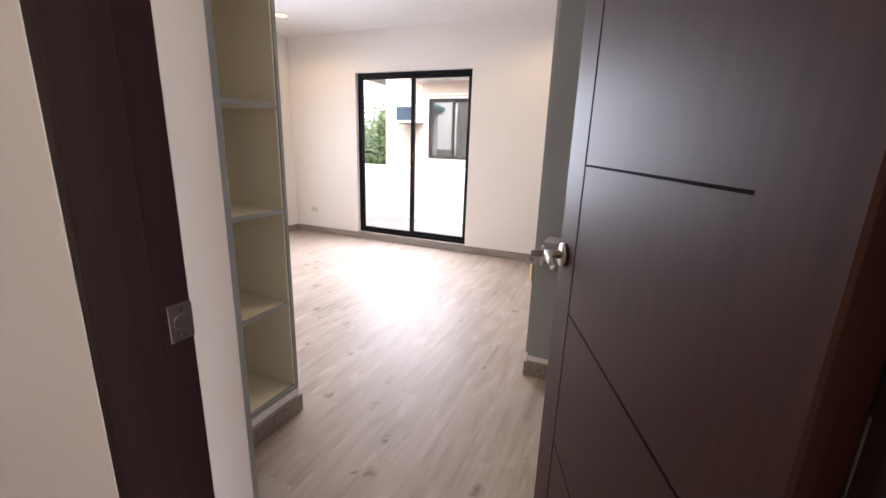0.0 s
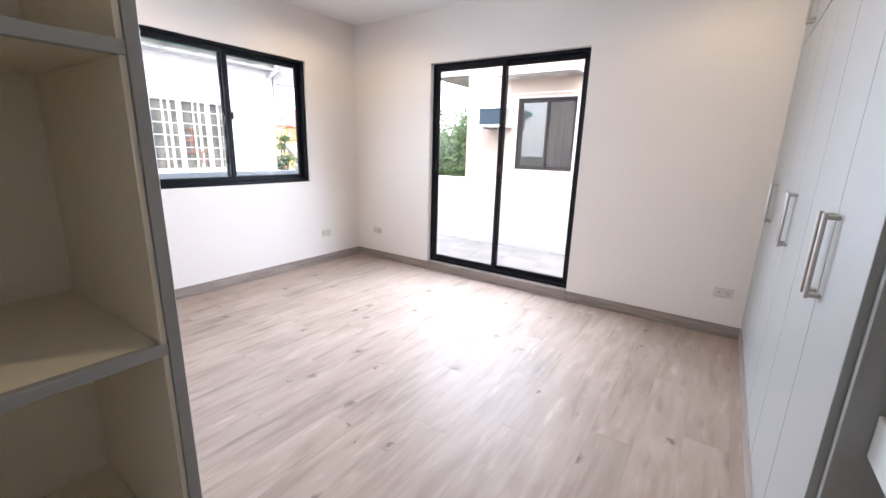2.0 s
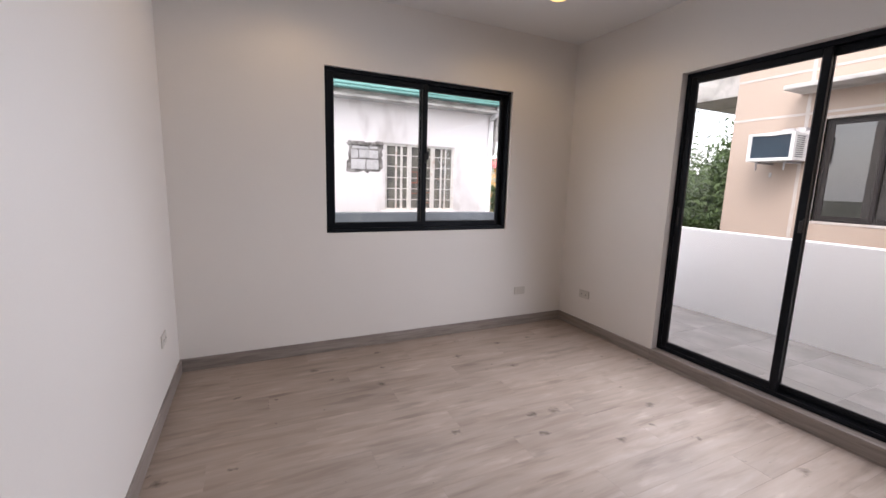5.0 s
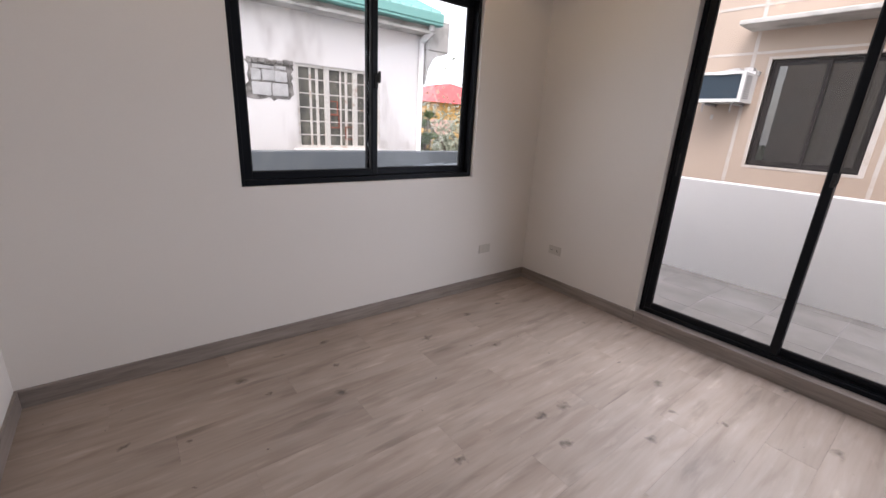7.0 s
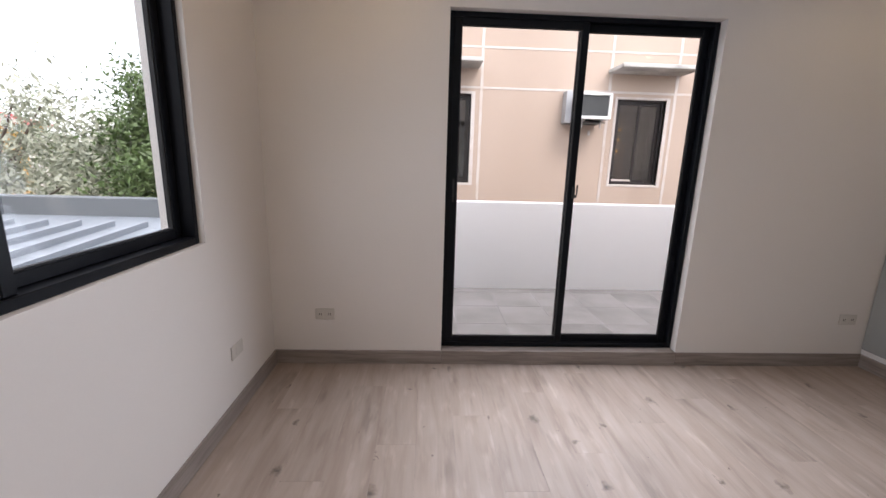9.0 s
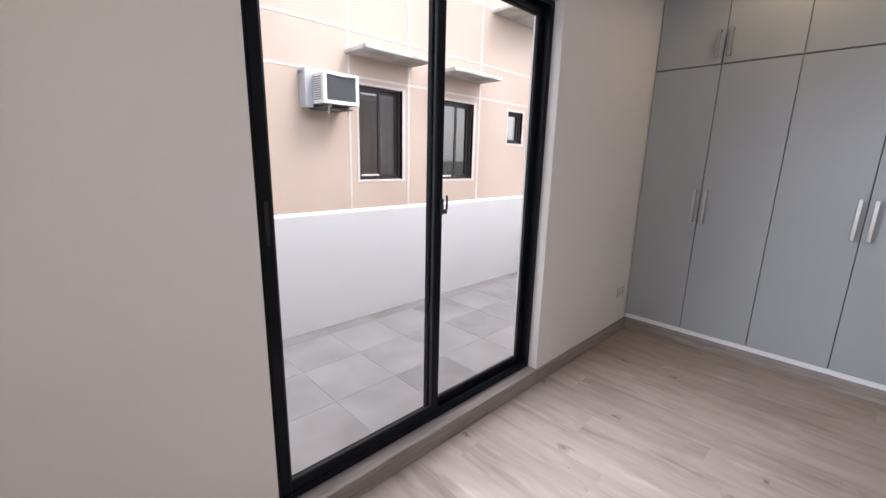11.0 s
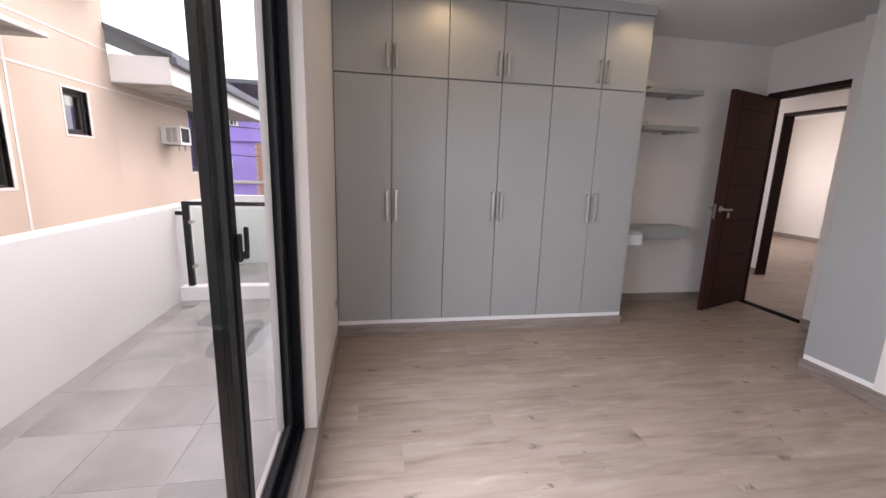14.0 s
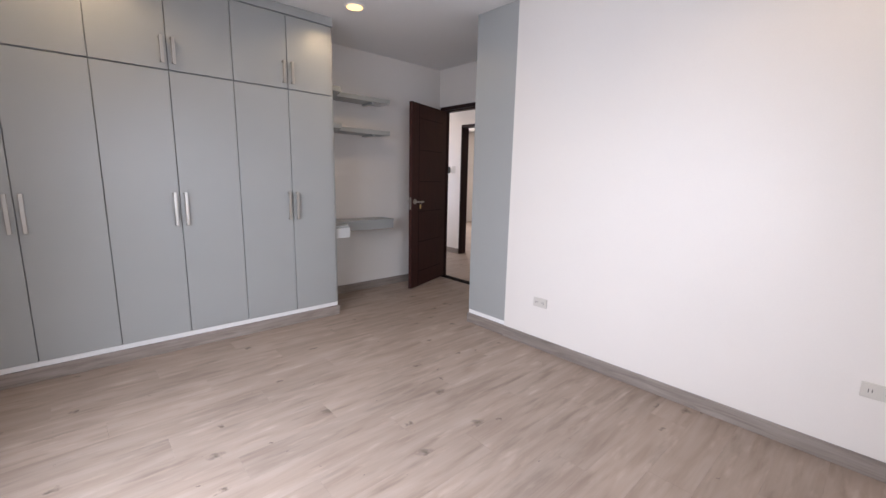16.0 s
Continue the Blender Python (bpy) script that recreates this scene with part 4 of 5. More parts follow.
for x0, x1, z in ((0.24, 1.62, 2.50), (3.36, 4.38, 2.50), (4.78, 5.78, 2.48), (6.0, 7.3, 3.55), (9.7, 10.8, 2.5)):
    part("window_hood", box(x0, x1, NB - 0.42, NB + 0.02, z - 0.005, z + 0.045, 0.008), M["slab"], house, "weathered concrete window hood")


def window_ac(x0, x1, z0, z1, depth=0.40, grille="ac_grill", sleeve=False):
    """A boxy unit whose vented back sticks out of the wall."""
    a = thing("window_air_conditioner", (x0 + x1) / 2, NB - depth / 2, z0, "white window air conditioner on the house wall", "air conditioner", "air conditioners next door")
    y = NB - depth
    part("casing", box(x0, x1, y + 0.03, NB, z0, z1, 0.006), M["ac_white"], a)
    rim = bmesh.new()
    for p in ring(x0 - 0.006, x1 + 0.006, z0 - 0.006, z1 + 0.006, 0.040, 0.040, 0.030):
        cube(rim, p[0], p[1], y, y + 0.032, p[2], p[3], 0.005)
    part("rear_frame", rim, M["ac_white"], a, "white moulded rear frame")
    gx0, gx1, gz0, gz1 = x0 + 0.034, x1 - 0.034, z0 + 0.034, z1 - 0.024
    g = part("grille", box(gx0, gx1, y + 0.018, y + 0.028, gz0, gz1), M[grille], a, "dark finned condenser grille")
    n = int((gx1 - gx0) / 0.014)
    fins = bmesh.new()
    for k in range(1, n):
        x = gx0 + (gx1 - gx0) * k / n
        cube(fins, x - 0.0015, x + 0.0015, y + 0.012, y + 0.0178, gz0, gz1)
    part("fins", fins, M[grille], g)
    part("carry_lip", box((x0 + x1) / 2 - 0.07, (x0 + x1) / 2 + 0.07, y - 0.006, y, z1 - 0.030, z1 - 0.018, 0.003), M["ac_white"], a, "moulded lip")
    for x in (x0, x1):
        for i in range(11):
            z = z0 + 0.045 + i * (z1 - z0 - 0.085) / 10
            part("louvre", box(x - 0.003, x + 0.003, y + 0.06, y + 0.14, z - 0.005, z + 0.005, 0.001), M["ac_grill"], a, "dark louvre slot")
            part("louvre", box(x - 0.003, x + 0.003, y + 0.15, y + 0.23, z - 0.005, z + 0.005, 0.001), M["ac_grill"], a, "dark louvre slot")
    for x in (x0 + 0.08, x1 - 0.10):
        bk = bmesh.new()
        cube(bk, x, x + 0.03, y + 0.05, NB, z0 - 0.030, z0 - 0.0065, 0.002)
        cube(bk, x, x + 0.006, y + 0.06, y + 0.085, z0 - 0.11, z0 - 0.029, 0.001)
        part("bracket", bk, M["zinc"], a, "grey steel angle bracket")
    if sleeve:
        part("sleeve", box(x0 - 0.09, x0 - 0.0005, NB - 0.16, NB, z0 - 0.04, z1 + 0.06, 0.004), M["zinc"], a, "grey metal sleeve against the wall")
        part("sleeve_top", box(x0 - 0.09, x1 + 0.02, NB - 0.12, NB, z1 + 0.006, z1 + 0.03, 0.004), M["zinc"], a)
        # made-up dark slab that stands for the shaded gap below the unit
        part("drip_tray", box(x0 + 0.02, x1 - 0.02, y + 0.10, NB, z0 - 0.045, z0 - 0.031, 0.003), M["ac_grill"], a, "dark slab for the shade underneath")


window_ac(-0.06, 0.42, 1.70, 2.02, grille="navy")
window_ac(2.86, 3.28, 1.87, 2.18, sleeve=True)
window_ac(8.75, 9.15, 1.60, 1.90, 0.32)
for x, z in ((0.03, 1.545), (3.17, 1.72)):
    part("wall_patch", box(x - 0.015, x + 0.015, NB - 0.006, NB + 0.01, z - 0.03, z + 0.03, 0.004), M["block"], house, "small hole in the plaster")

EY = 2.52
RX = 7.5
part("fascia", box(RX, 12.6, EY, EY + 0.03, 2.37, 2.74, 0.004), M["fascia"], house, "white fascia board")
part("fascia", box(RX, RX + 0.03, EY + 0.03, NB, 2.37, 2.74, 0.004), M["fascia"], house, "white fascia board")
part("gutter", box(RX - 0.03, 12.6, EY - 0.10, EY - 0.001, 2.64, 2.744, 0.012), M["roof_dark"], house, "dark metal gutter")
part("soffit", box(RX + 0.03, 12.6, EY + 0.03, NB, 2.36, 2.39), M["slab"], house, "weathered soffit")
bm = bmesh.new()
v = [bm.verts.new(p) for p in ((RX - 0.04, EY - 0.05, 2.82), (12.6, EY - 0.05, 2.82), (12.6, 6.5, 4.3), (RX - 0.04, 6.5, 4.3), (RX - 0.04, EY - 0.05, 2.745), (12.6, EY - 0.05, 2.745), (12.6, 6.5, 4.2), (RX - 0.04, 6.5, 4.2))]
for q in ((0, 1, 2, 3), (7, 6, 5, 4), (0, 4, 5, 1), (1, 5, 6, 2), (2, 6, 7, 3), (3, 7, 4, 0)):
    bm.faces.new([v[i] for i in q])
part("low_roof", bm, M["roof_dark"], house, "dark sheet roof")
part("west_eave", box(-2.2, HX0, 4.5, 9.0, 2.86, 3.2, 0.01), M["slab"], house, "grey eave of the lower roof")


# ---- old white house across the lane ----
OW = -4.0
old = thing("old_house", -6.0, -2.0, GW, "old white house with peeling plaster and a teal roof", "house")
bm = bmesh.new()
wy0, wy1, wz0, wz1 = -0.605, 0.755, 0.815, 1.995
cube(bm, OW - 0.2, OW, -7.0, wy0, GW, 2.70)
cube(bm, OW - 0.2, OW, wy1, 1.58, GW, 2.70)
cube(bm, OW - 0.2, OW, wy0, wy1, GW, wz0)
cube(bm, OW - 0.2, OW, wy0, wy1, wz1, 2.70)
part("wall", bm, M["old_wall"], old)
part("side_wall", box(-9.0, OW - 0.2, 1.38, 1.58, GW, 2.70), M["old_wall"], old)
part("room_back", box(OW - 1.6, OW - 1.5, -3.0, 1.38, GW, 2.6), M["old_wall"], old)
part("soffit", box(OW - 0.2, OW + 0.28, -7.0, 1.62, 2.66, 2.70, 0.004), M["slab"], old, "dark soffit board")
part("fascia", box(OW + 0.16, OW + 0.20, -7.0, 1.64, 2.701, 2.80, 0.004), M["slab"], old, "grey fascia")
bm = bmesh.new()
cube(bm, OW + 0.20, OW + 0.36, -7.0, 1.72, 2.78, 2.82, 0.01)
cube(bm, OW + 0.33, OW + 0.37, -7.0, 1.72, 2.82, 2.96, 0.012)
cube(bm, OW + 0.20, OW + 0.24, -7.0, 1.72, 2.82, 2.92, 0.01)
part("gutter", bm, M["teal"], old, "teal metal gutter")
bm = bmesh.new()
for i in range(46):
    y0 = -7.0 + i * 0.19
    a = [bm.verts.new(p) for p in ((OW + 0.26, y0, 2.98), (OW + 0.26, y0 + 0.15, 2.98), (OW - 3.2, y0 + 0.15, 4.4), (OW - 3.2, y0, 4.4))]
    bm.faces.new(a)
    a = [bm.verts.new(p) for p in ((OW + 0.26, y0 + 0.15, 2.98), (OW + 0.26, y0 + 0.17, 3.02), (OW - 3.2, y0 + 0.17, 4.44), (OW - 3.2, y0 + 0.15, 4.4))]
    bm.faces.new(a)
    a = [bm.verts.new(p) for p in ((OW + 0.26, y0 + 0.17, 3.02), (OW + 0.26, y0 + 0.19, 2.98), (OW - 3.2, y0 + 0.19, 4.4), (OW - 3.2, y0 + 0.17, 4.44))]
    bm.faces.new(a)
ro = part("roof", bm, M["teal"], old, "ribbed teal metal roof")
md = ro.modifiers.new("thick", "SOLIDIFY")
md.thickness = 0.01
bm = prism([(OW - 0.02, 1.585), (OW + 0.10, 1.585), (OW + 0.10, 2.05), (OW - 0.02, 2.05)], 2.44, 2.93, 0.02)
part("corbel", bm, M["slab"], old, "dark weathered concrete corbel")
bm = bmesh.new()
pts = [(1.585, 2.44), (2.04, 2.44), (1.75, 2.34), (1.63, 2.15), (1.585, 1.9)]
a = [bm.verts.new((OW - 0.02, y, z)) for y, z in pts]
b = [bm.verts.new((OW + 0.09, y, z)) for y, z in pts]
bm.faces.new(a)
bm.faces.new(b[::-1])
for i in range(5):
    bm.faces.new((a[i], a[(i + 1) % 5], b[(i + 1) % 5], b[i]))
bmesh.ops.recalc_face_normals(bm, faces=bm.faces[:])
part("corbel_curve", bm, M["slab"], old, "curved concrete haunch")
bm = bmesh.new()
rod(bm, (OW + 0.26, 1.55, 2.79), (OW + 0.26, 1.55, 2.70), 0.05, seg=14)
rod(bm, (OW + 0.26, 1.55, 2.70), (OW + 0.06, 1.50, 2.56), 0.05, seg=14)
rod(bm, (OW + 0.06, 1.50, 2.58), (OW + 0.06, 1.50, GW), 0.045, seg=14)
part("downpipe", bm, M["pipe"], old, "white plastic downpipe", True)

gw = thing_part("window", old)
bm = bars(ring(wy0, wy1, wz0, wz1, 0.04), OW - 0.10, OW - 0.02, "y")
for y in (wy0 + 0.465, wy0 + 0.925):
    cube(bm, OW - 0.10, OW - 0.02, y - 0.038, y + 0.038, wz0 + 0.04, wz1 - 0.04, 0.003)
part("frame", bm, M["steel_white"], gw, "peeling white steel frame")
part("sill", box(OW - 0.05, OW + 0.06, wy0 - 0.08, wy1 + 0.08, wz0 - 0.07, wz0 - 0.001, 0.008), M["old_wall"], gw)
rng = random.Random(4)
for y, w in ((0.222, 0.020), (0.325, 0.026), (0.695, 0.018), (0.79, 0.026), (1.115, 0.022), (1.20, 0.016)):
    part("upright", box(OW - 0.075, OW - 0.045, wy0 + y - w, wy0 + y + w * 0.6, wz0 + 0.04, wz1 - 0.04, 0.003), M["steel_white"], gw)
for i in range(1, 6):
    z = wz0 + i * (wz1 - wz0) / 6
    part("crossbar", box(OW - 0.068, OW - 0.052, wy0 + 0.04, wy1 - 0.04, z - 0.008, z + 0.008), M["steel_white"], gw)
for y, z in ((wy0 + 0.56, 1.42), (wy0 + 0.58, 1.22), (wy0 + 0.84, 1.05)):
    bm = bmesh.new()
    for a, b2, c, d in ring(y - 0.08, y + 0.08, z - 0.1, z + 0.1, 0.012):
        cube(bm, OW - 0.05, OW - 0.035, a, b2, c, d)
    part("vent_frame", bm, M["rust"], gw, "rusty red pane frame")
part("pane", box(OW - 0.062, OW - 0.058, wy0 + 0.04, wy1 - 0.04, wz0 + 0.04, wz1 - 0.04), M["dusty"], gw, "dusty old glass")

# patch where the plaster fell off and blocks show
patch = thing_part("bare_patch", old)
rng = random.Random(21)
rim = []
for k in range(34):
    a = 2 * math.pi * k / 34
    c, s = math.cos(a), math.sin(a)
    q = max(abs(c), abs(s))
    rim.append((-0.96 + 0.30 * c / q * rng.uniform(0.9, 1.12), 1.735 + 0.25 * s / q * rng.uniform(0.88, 1.14)))
bm = bmesh.new()
lo = [bm.verts.new((OW - 0.01, y, z)) for y, z in rim]
hi = [bm.verts.new((OW + 0.004, y, z)) for y, z in rim]
bm.faces.new(lo)
bm.faces.new(hi[::-1])
for k in range(34):
    bm.faces.new((lo[k], lo[(k + 1) % 34], hi[(k + 1) % 34], hi[k]))
bmesh.ops.recalc_face_normals(bm, faces=bm.faces[:])
part("mortar", bm, M["dark_mortar"], patch, "bare grey mortar")
rng = random.Random(7)
for z0, z1, cuts in ((1.515, 1.70, (-1.215, -0.955, -0.715)), (1.705, 1.86, (-1.225, -1.085, -0.905, -0.72)), (1.865, 1.93, (-1.20, -0.90, -0.74))):
    for a, b in zip(cuts, cuts[1:]):
        g = [rng.uniform(0.003, 0.016) for _ in range(4)]
        bm = box(OW - 0.02, OW + rng.uniform(0.008, 0.02), a + g[0], b - g[1], z0 + g[2], z1 - g[3], 0.014, 2)
        for v in bm.verts:
            v.co.y += rng.uniform(-0.009, 0.009)
            v.co.z += rng.uniform(-0.007, 0.007)
        part("block", bm, M["block"], patch)
for i in range(9):
    y = -1.26 + i * 0.068
    part("plaster_lip", box(OW - 0.01, OW + rng.uniform(0.02, 0.045), y, y + rng.uniform(0.06, 0.10), 1.925 + rng.uniform(-0.02, 0.02), 1.97 + rng.uniform(0, 0.04), 0.012), M["dark_mortar"], patch)


# ---- low metal roof under the window ----
canopy = thing("canopy_roof", -1.9, -1.0, 0.3, "grey ribbed metal roof with dark ledges, below the window", "roof")


def sloped(x0, x1, y0, y1, lift0, lift1):
    """A strip of sheet that climbs towards the far ledge."""
    bm = box(x0, x1, y0, y1, 0, 1)
    for v in bm.verts:
        v.co.z = 0.60 + (v.co.y - 2.12) * 0.075 + (lift1 if v.co.z > 0.5 else lift0)
    return bm


part("sheet", sloped(-3.62, -0.185, -5.0, 2.12, -0.02, 0.0), M["metal_roof"], canopy)
for i in range(11):
    x = -3.45 + i * 0.32
    part("rib", sloped(x - 0.02, x + 0.02, -5.0, 1.7, 0.0005, 0.055), M["metal_roof"], canopy)
part("ledge", box(-3.80, -3.62, -5.0, 2.30, GW + 0.01, 0.80, 0.008), M["ledge"], canopy, "dark painted ledge")
part("ledge", box(-3.62, -0.3, 2.12, 2.30, 0.2, 0.80, 0.008), M["ledge"], canopy, "dark painted ledge")


# ---- far houses ----
def far_house(name, x, y, w, d, h, wall_m, roof_m, label, peak):
    f = thing(name, x, y, GW, label, "house")
    part("wall", box(x - w / 2, x + w / 2, y - d / 2, y + d / 2, GW, h), wall_m, f)
    bm = bmesh.new()
    o = 0.5
    c = [bm.verts.new(p) for p in ((x - w / 2 - o, y - d / 2 - o, h), (x + w / 2 + o, y - d / 2 - o, h), (x + w / 2 + o, y + d / 2 + o, h), (x - w / 2 - o, y + d / 2 + o, h), (x - w * 0.15, y, peak), (x + w * 0.15, y, peak))]
    for q in ((0, 1, 5, 4), (1, 2, 5), (2, 3, 4, 5), (3, 0, 4), (3, 2, 1, 0)):
        bm.faces.new([c[i] for i in q])
    part("roof", bm, roof_m, f)
    return f


fh = far_house("yellow_house", -20.0, 14.0, 7.0, 7.0, 2.3, M["yellow"], M["red_roof"], "yellow house with a red hipped roof, far off", 3.6)
for y in (11.6, 13.6, 15.6):
    part("window", box(-16.56, -16.48, y - 0.5, y + 0.5, -0.4, 1.0, 0.02), M["dark_glass"], fh)
for x in (-22, -19.5):
    part("window", box(x - 0.5, x + 0.5, 10.46, 10.52, -0.4, 1.0, 0.02), M["dark_glass"], fh)

ph2 = thing("purple_house", 20.0, 2.5, GW, "purple house with brick facing, far off along the balcony", "house")
part("wall", box(17.0, 23.0, -4.0, 6.5, GW, 3.0), M["purple"], ph2)
bf = part("brick_facing", box(16.95, 17.0, 2.4, 3.9, 0.1, 2.0, 0.01), M["score"], ph2, "brick-faced panel")
bricks = bmesh.new()
for i in range(21):
    for k in range(7):
        y = 2.41 + k * 0.22 - (0.1 if i % 2 else 0)
        cube(bricks, 16.935, 16.949, max(y, 2.405), min(y + 0.205, 3.895), 0.115 + i * 0.09, 0.115 + i * 0.09 + 0.075)
part("bricks", bricks, M["brick"], bf)
for y0, y1, z0, z1 in ((5.40, 5.90, 1.90, 2.45), (5.40, 5.90, 0.72, 1.45), (4.43, 5.22, 2.56, 2.86)):
    w = thing_part("window", ph2)
    part("frame", bars(ring(y0, y1, z0, z1, 0.06), 16.93, 17.02, "y"), M["fascia"], w, "white window frame")
    part("pane", box(16.985, 16.995, y0 + 0.05, y1 - 0.05, z0 + 0.05, z1 - 0.05), M["dark_glass"], w)
    for k in range(1, 6):
        y = y0 + (y1 - y0) * k / 6
        part("grille_bar", box(16.91, 16.928, y - 0.012, y + 0.012, z0, z1), M["fascia"], w)
part("band", box(16.9, 17.0, -4.0, 6.5, 2.05, 2.2, 0.01), M["purple"], ph2)
part("band", box(16.9, 17.0, -4.0, 6.5, 0.55, 0.66, 0.01), M["score"], ph2, "pale band")
part("air_conditioner", box(16.7, 17.0, 4.69, 5.16, 1.08, 1.42, 0.02), M["ac_white"], ph2, "white air conditioner")
part("roof", box(16.2, 24.0, -5.0, 7.0, 3.9, 4.05, 0.02), M["roof_dark"], ph2)
for y in (-3.5, -1.2, 1.2, 3.6, 6.0):
    part("roof_post", box(17.2, 17.5, y - 0.15, y + 0.15, 3.0, 3.9), M["score"], ph2)


gwall = thing("garden_wall", -9.0, 16.0, GW, "long white garden wall behind the trees", "wall")
part("wall", box(-16.0, 2.0, 16.0, 16.2, GW, 1.9), M["parapet"], gwall)


def cable(a, b, sag):
    """A thin line that hangs between two points."""
    bm = bmesh.new()
    a, b = Vector(a), Vector(b)
    last = a
    for k in range(1, 13):
        t = k / 12
        p = a.lerp(b, t) - Vector((0, 0, sag * 4 * t * (1 - t)))
        rod(bm, last, p, 0.012, seg=5)
        last = p
    put_cable = put("power_cable", bm, M["rubber"])
    tagged(put_cable, "thin black overhead power cable in the street", "cable", "street cables")


cable((11.9, 3.31, 2.2), (17.05, -2.0, 2.75), 0.2)
cable((11.9, 3.31, 1.5), (17.05, -3.0, 1.9), 0.2)

def puddle(cx, cy, rx, ry, seed):
    """A thin film of water with a ragged rim."""
    rng = random.Random(seed)
    rim = []
    for k in range(26):
        a = 2 * math.pi * k / 26
        q = 0.82 + 0.18 * rng.random()
        rim.append((cx + rx * math.cos(a) * q, cy + ry * math.sin(a) * q))
    bm = bmesh.new()
    lo = [bm.verts.new((x, y, BF - 0.0005)) for x, y in rim]
    hi = [bm.verts.new((x, y, BF + 0.0012)) for x, y in rim]
    bm.faces.new(lo[::-1])
    bm.faces.new(hi)
    for k in range(26):
        bm.faces.new((lo[k], lo[(k + 1) % 26], hi[(k + 1) % 26], hi[k]))
    tagged(put("puddle", bm, M["wet"]), "thin dark puddle of rainwater on the balcony tiles", "puddle", "puddles on the balcony")


puddle(3.85, 0.70, 0.40, 0.22, 2)
puddle(4.30, 1.02, 0.22, 0.13, 5)

board = thing("signboard", -14.4, 10.0, GW, "faded pink board on a white post in the lane", "sign")
part("post", box(-14.48, -14.32, 9.92, 10.08, GW, 0.72, 0.01), M["fascia"], board, "white post")
bm = box(-0.58, 0.58, -0.03, 0.03, 0.70, 1.42, 0.01)
bmesh.ops.transform(bm, matrix=Matrix.Translation((-14.38, 9.98, 0)) @ Matrix.Rotation(radians(37), 4, "Z"), verts=bm.verts[:])
part("panel", bm, M["sign"], board)


# ---- trees ----
def tree(x, y, top, spread, leaves, seed, leaf_m, label):
    """Trunk and limbs that taper, with a crown of many small leaves in loose clumps."""
    rng = random.Random(seed)
    t = thing("tree", x, y, GW, label, "tree")
    bm = bmesh.new()
    fork = GW + (top - GW) * 0.35
    rod(bm, (x, y, GW), (x + 0.1, y, fork), 0.16, 0.11, 10)
    tips = []
    for i in range(11):
        a = rng.uniform(0, 2 * math.pi)
        r = spread * rng.uniform(0.35, 0.95)
        z = fork + (top - fork) * rng.uniform(0.25, 0.95)
        mid = Vector((x + math.cos(a) * r * 0.45, y + math.sin(a) * r * 0.45, fork + (z - fork) * 0.6))
        end = Vector((x + math.cos(a) * r, y + math.sin(a) * r, z))
        rod(bm, (x + 0.1, y, fork - 0.1), mid, 0.07, 0.045, 7)
        rod(bm, mid, end, 0.045, 0.015, 6)
        tips += [end, mid.lerp(end, 0.5), mid]
    part("trunk", bm, M["bark"], t)
    me = bpy.data.meshes.new("crown")
    vs, fs = [], []
    clumps = [(p, spread * rng.uniform(0.16, 0.34)) for p in tips for _ in range(2)]
    for i in range(leaves):
        c, r = clumps[rng.randrange(len(clumps))]
        p = Vector((rng.gauss(0, 1), rng.gauss(0, 1), rng.gauss(0, 0.8))) * r * 0.75 + c
        u = Vector((rng.gauss(0, 1), rng.gauss(0, 1), rng.gauss(0, 1))).normalized()
        w = u.cross(Vector((rng.gauss(0, 1), rng.gauss(0, 1), rng.gauss(0, 1)))).normalized()
        s = rng.uniform(0.045, 0.10)
        k = len(vs)
        vs += [p - u * s, p + w * s * 0.36, p + u * s, p - w * s * 0.36]
        fs.append((k, k + 1, k + 2, k + 3))
    me.from_pydata([tuple(v) for v in vs], [], fs)
    me.materials.append(leaf_m)
    o = new("crown", me)
    o.parent = t
    o.location = -t.location
    tagged(o, kind="stuff")


tree(-4.6, 8.2, 3.3, 2.1, 36000, 11, M["leaf"], "leafy green tree behind the beige house")
tree(-8.6, 6.6, 2.5, 2.3, 9500, 5, M["leaf_pale"], "pale-leaved tree behind the low roof")
tree(-7.2, 9.6, 2.3, 2.5, 10500, 6, M["leaf_pale"], "pale-leaved tree behind the low roof")
tree(-7.2, 3.85, 1.85, 0.32, 2600, 14, M["leaf"], "small green bush behind the old house")
tree(-11.5, 13.5, 3.0, 3.0, 6000, 8, M["leaf"], "leafy green tree farther off")
tree(-2.6, 11.0, 3.3, 2.6, 18000, 9, M["leaf"], "leafy green tree farther off")


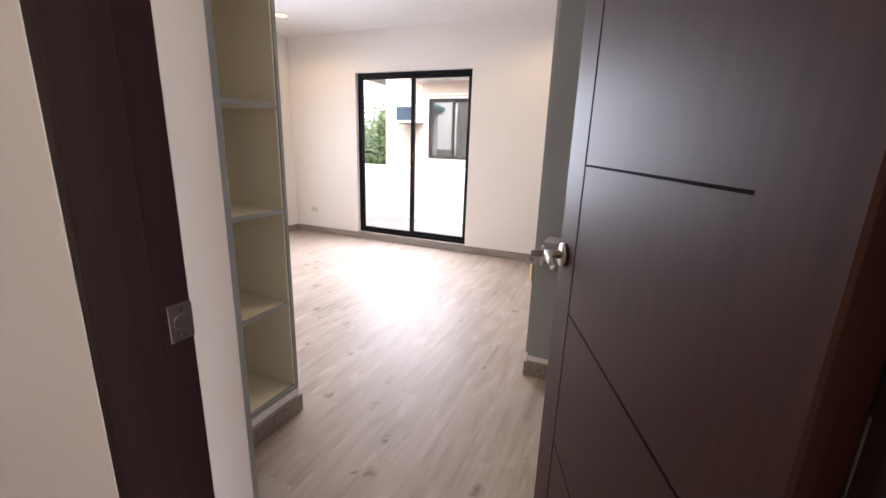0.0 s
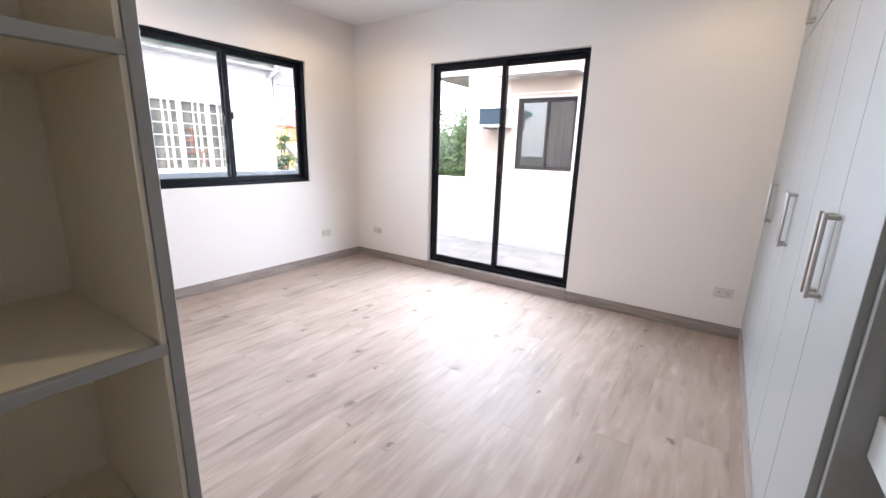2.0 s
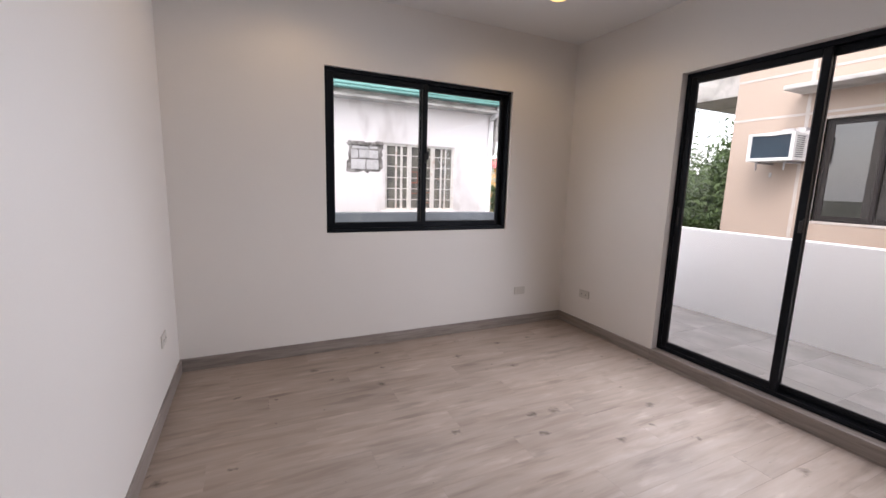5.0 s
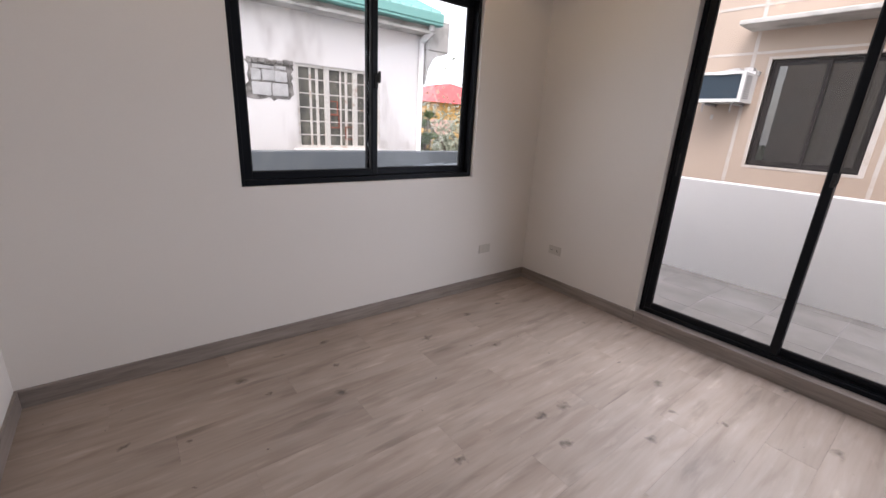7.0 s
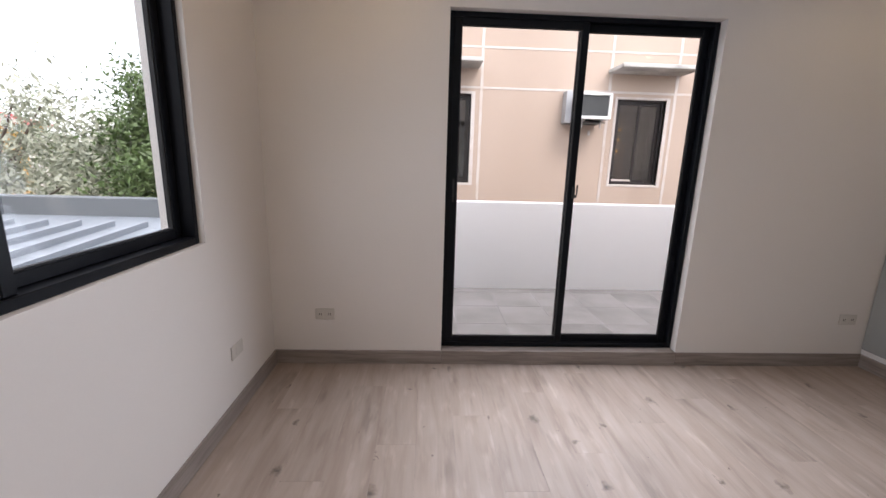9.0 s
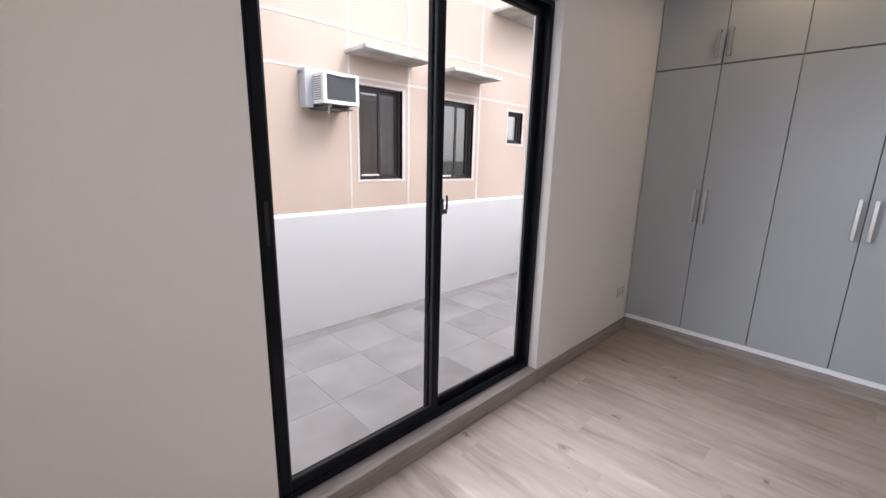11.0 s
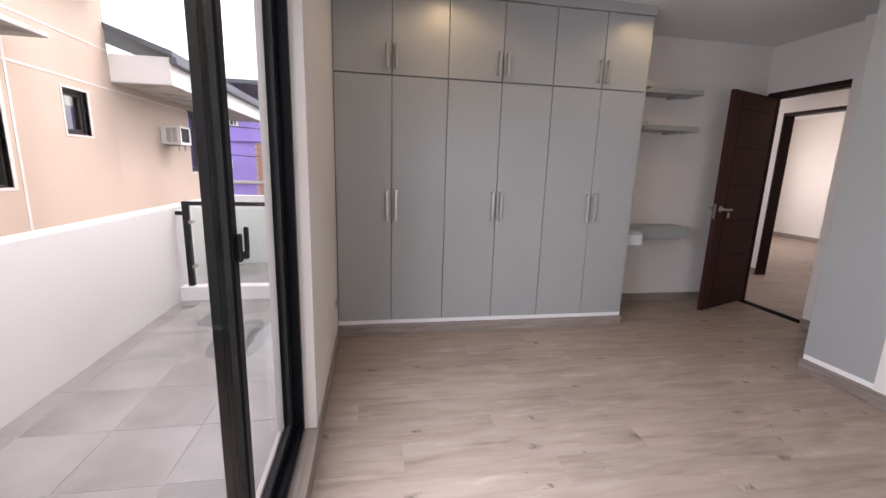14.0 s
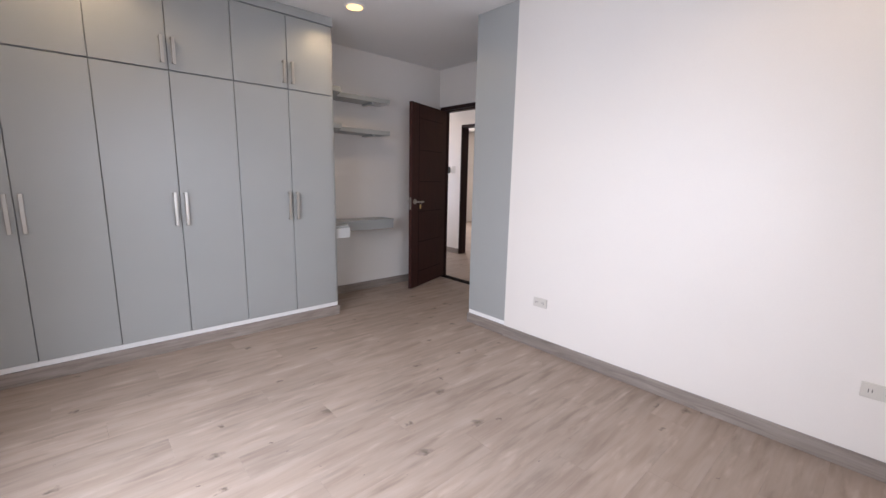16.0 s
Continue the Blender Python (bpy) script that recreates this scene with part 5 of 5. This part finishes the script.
# ---- balcony tiles ----
def pieces(name, parent, xs, ys, gap, z0, z1, material, shift=None):
    """Equal pieces laid in a grid, sharing one mesh for each size."""
    meshes = {}
    rng = random.Random(3)
    for i, (x0, x1) in enumerate(zip(xs, xs[1:])):
        row = ys if shift is None else shift(i)
        for y0, y1 in zip(row, row[1:]):
            sx, sy = round(x1 - x0 - gap, 4), round(y1 - y0 - gap, 4)
            if sx < 0.02 or sy < 0.02:
                continue
            if (sx, sy) not in meshes:
                bm = box(-sx / 2, sx / 2, -sy / 2, sy / 2, 0, z1 - z0)
                top = [e for e in bm.edges if all(abs(v.co.z - (z1 - z0)) < 1e-6 for v in e.verts)]
                bmesh.ops.bevel(bm, geom=top, offset=0.0003 if gap < 0.001 else 0.0008, segments=1, affect="EDGES")
                me = bpy.data.meshes.new(name)
                bm.to_mesh(me)
                bm.free()
                me.materials.append(material)
                meshes[(sx, sy)] = me
            ob = new(name, meshes[(sx, sy)])
            ob.parent = parent
            ob.location = Vector(((x0 + x1) / 2, (y0 + y1) / 2, z0 + rng.uniform(-0.0002, 0.0))) - base_of(parent)


slab_ob = bpy.data.objects["balcony_slab"]
bxs = [-0.5] + [-0.4 + 0.4 * i for i in range(13)] + [BX1, BX1 + 0.12, 5.2, 5.6, 6.0, 6.3]
pieces("tile", slab_ob, bxs, [0.18, 0.575, 0.975, 1.375, 1.5], 0.0035, BF - 0.0018, BF, M["tile"])

# ---- floor planks ----
floor_ob = bpy.data.objects["floor"]
PW, PL = 0.184, 1.22
pxs = [PW * i for i in range(int(EAST / PW) + 1)] + [EAST]


def stagger(i):
    rng = random.Random(100 + i)
    lo = DOORWALL + 0.001 if (i + 1) * PW > 2.4 else SOUTH + 0.001
    ys, y = [], -(((i * 0.41) % 1.0) * PL)
    ys = [0.0]
    if y > -0.05:
        y -= PL
    while y > lo + 0.05:
        ys.append(round(y, 4))
        y -= PL
    ys.append(lo)
    return sorted(ys)


pieces("plank", floor_ob, pxs, None, 0.0003, -0.004, 0.0, M["plank"], stagger)
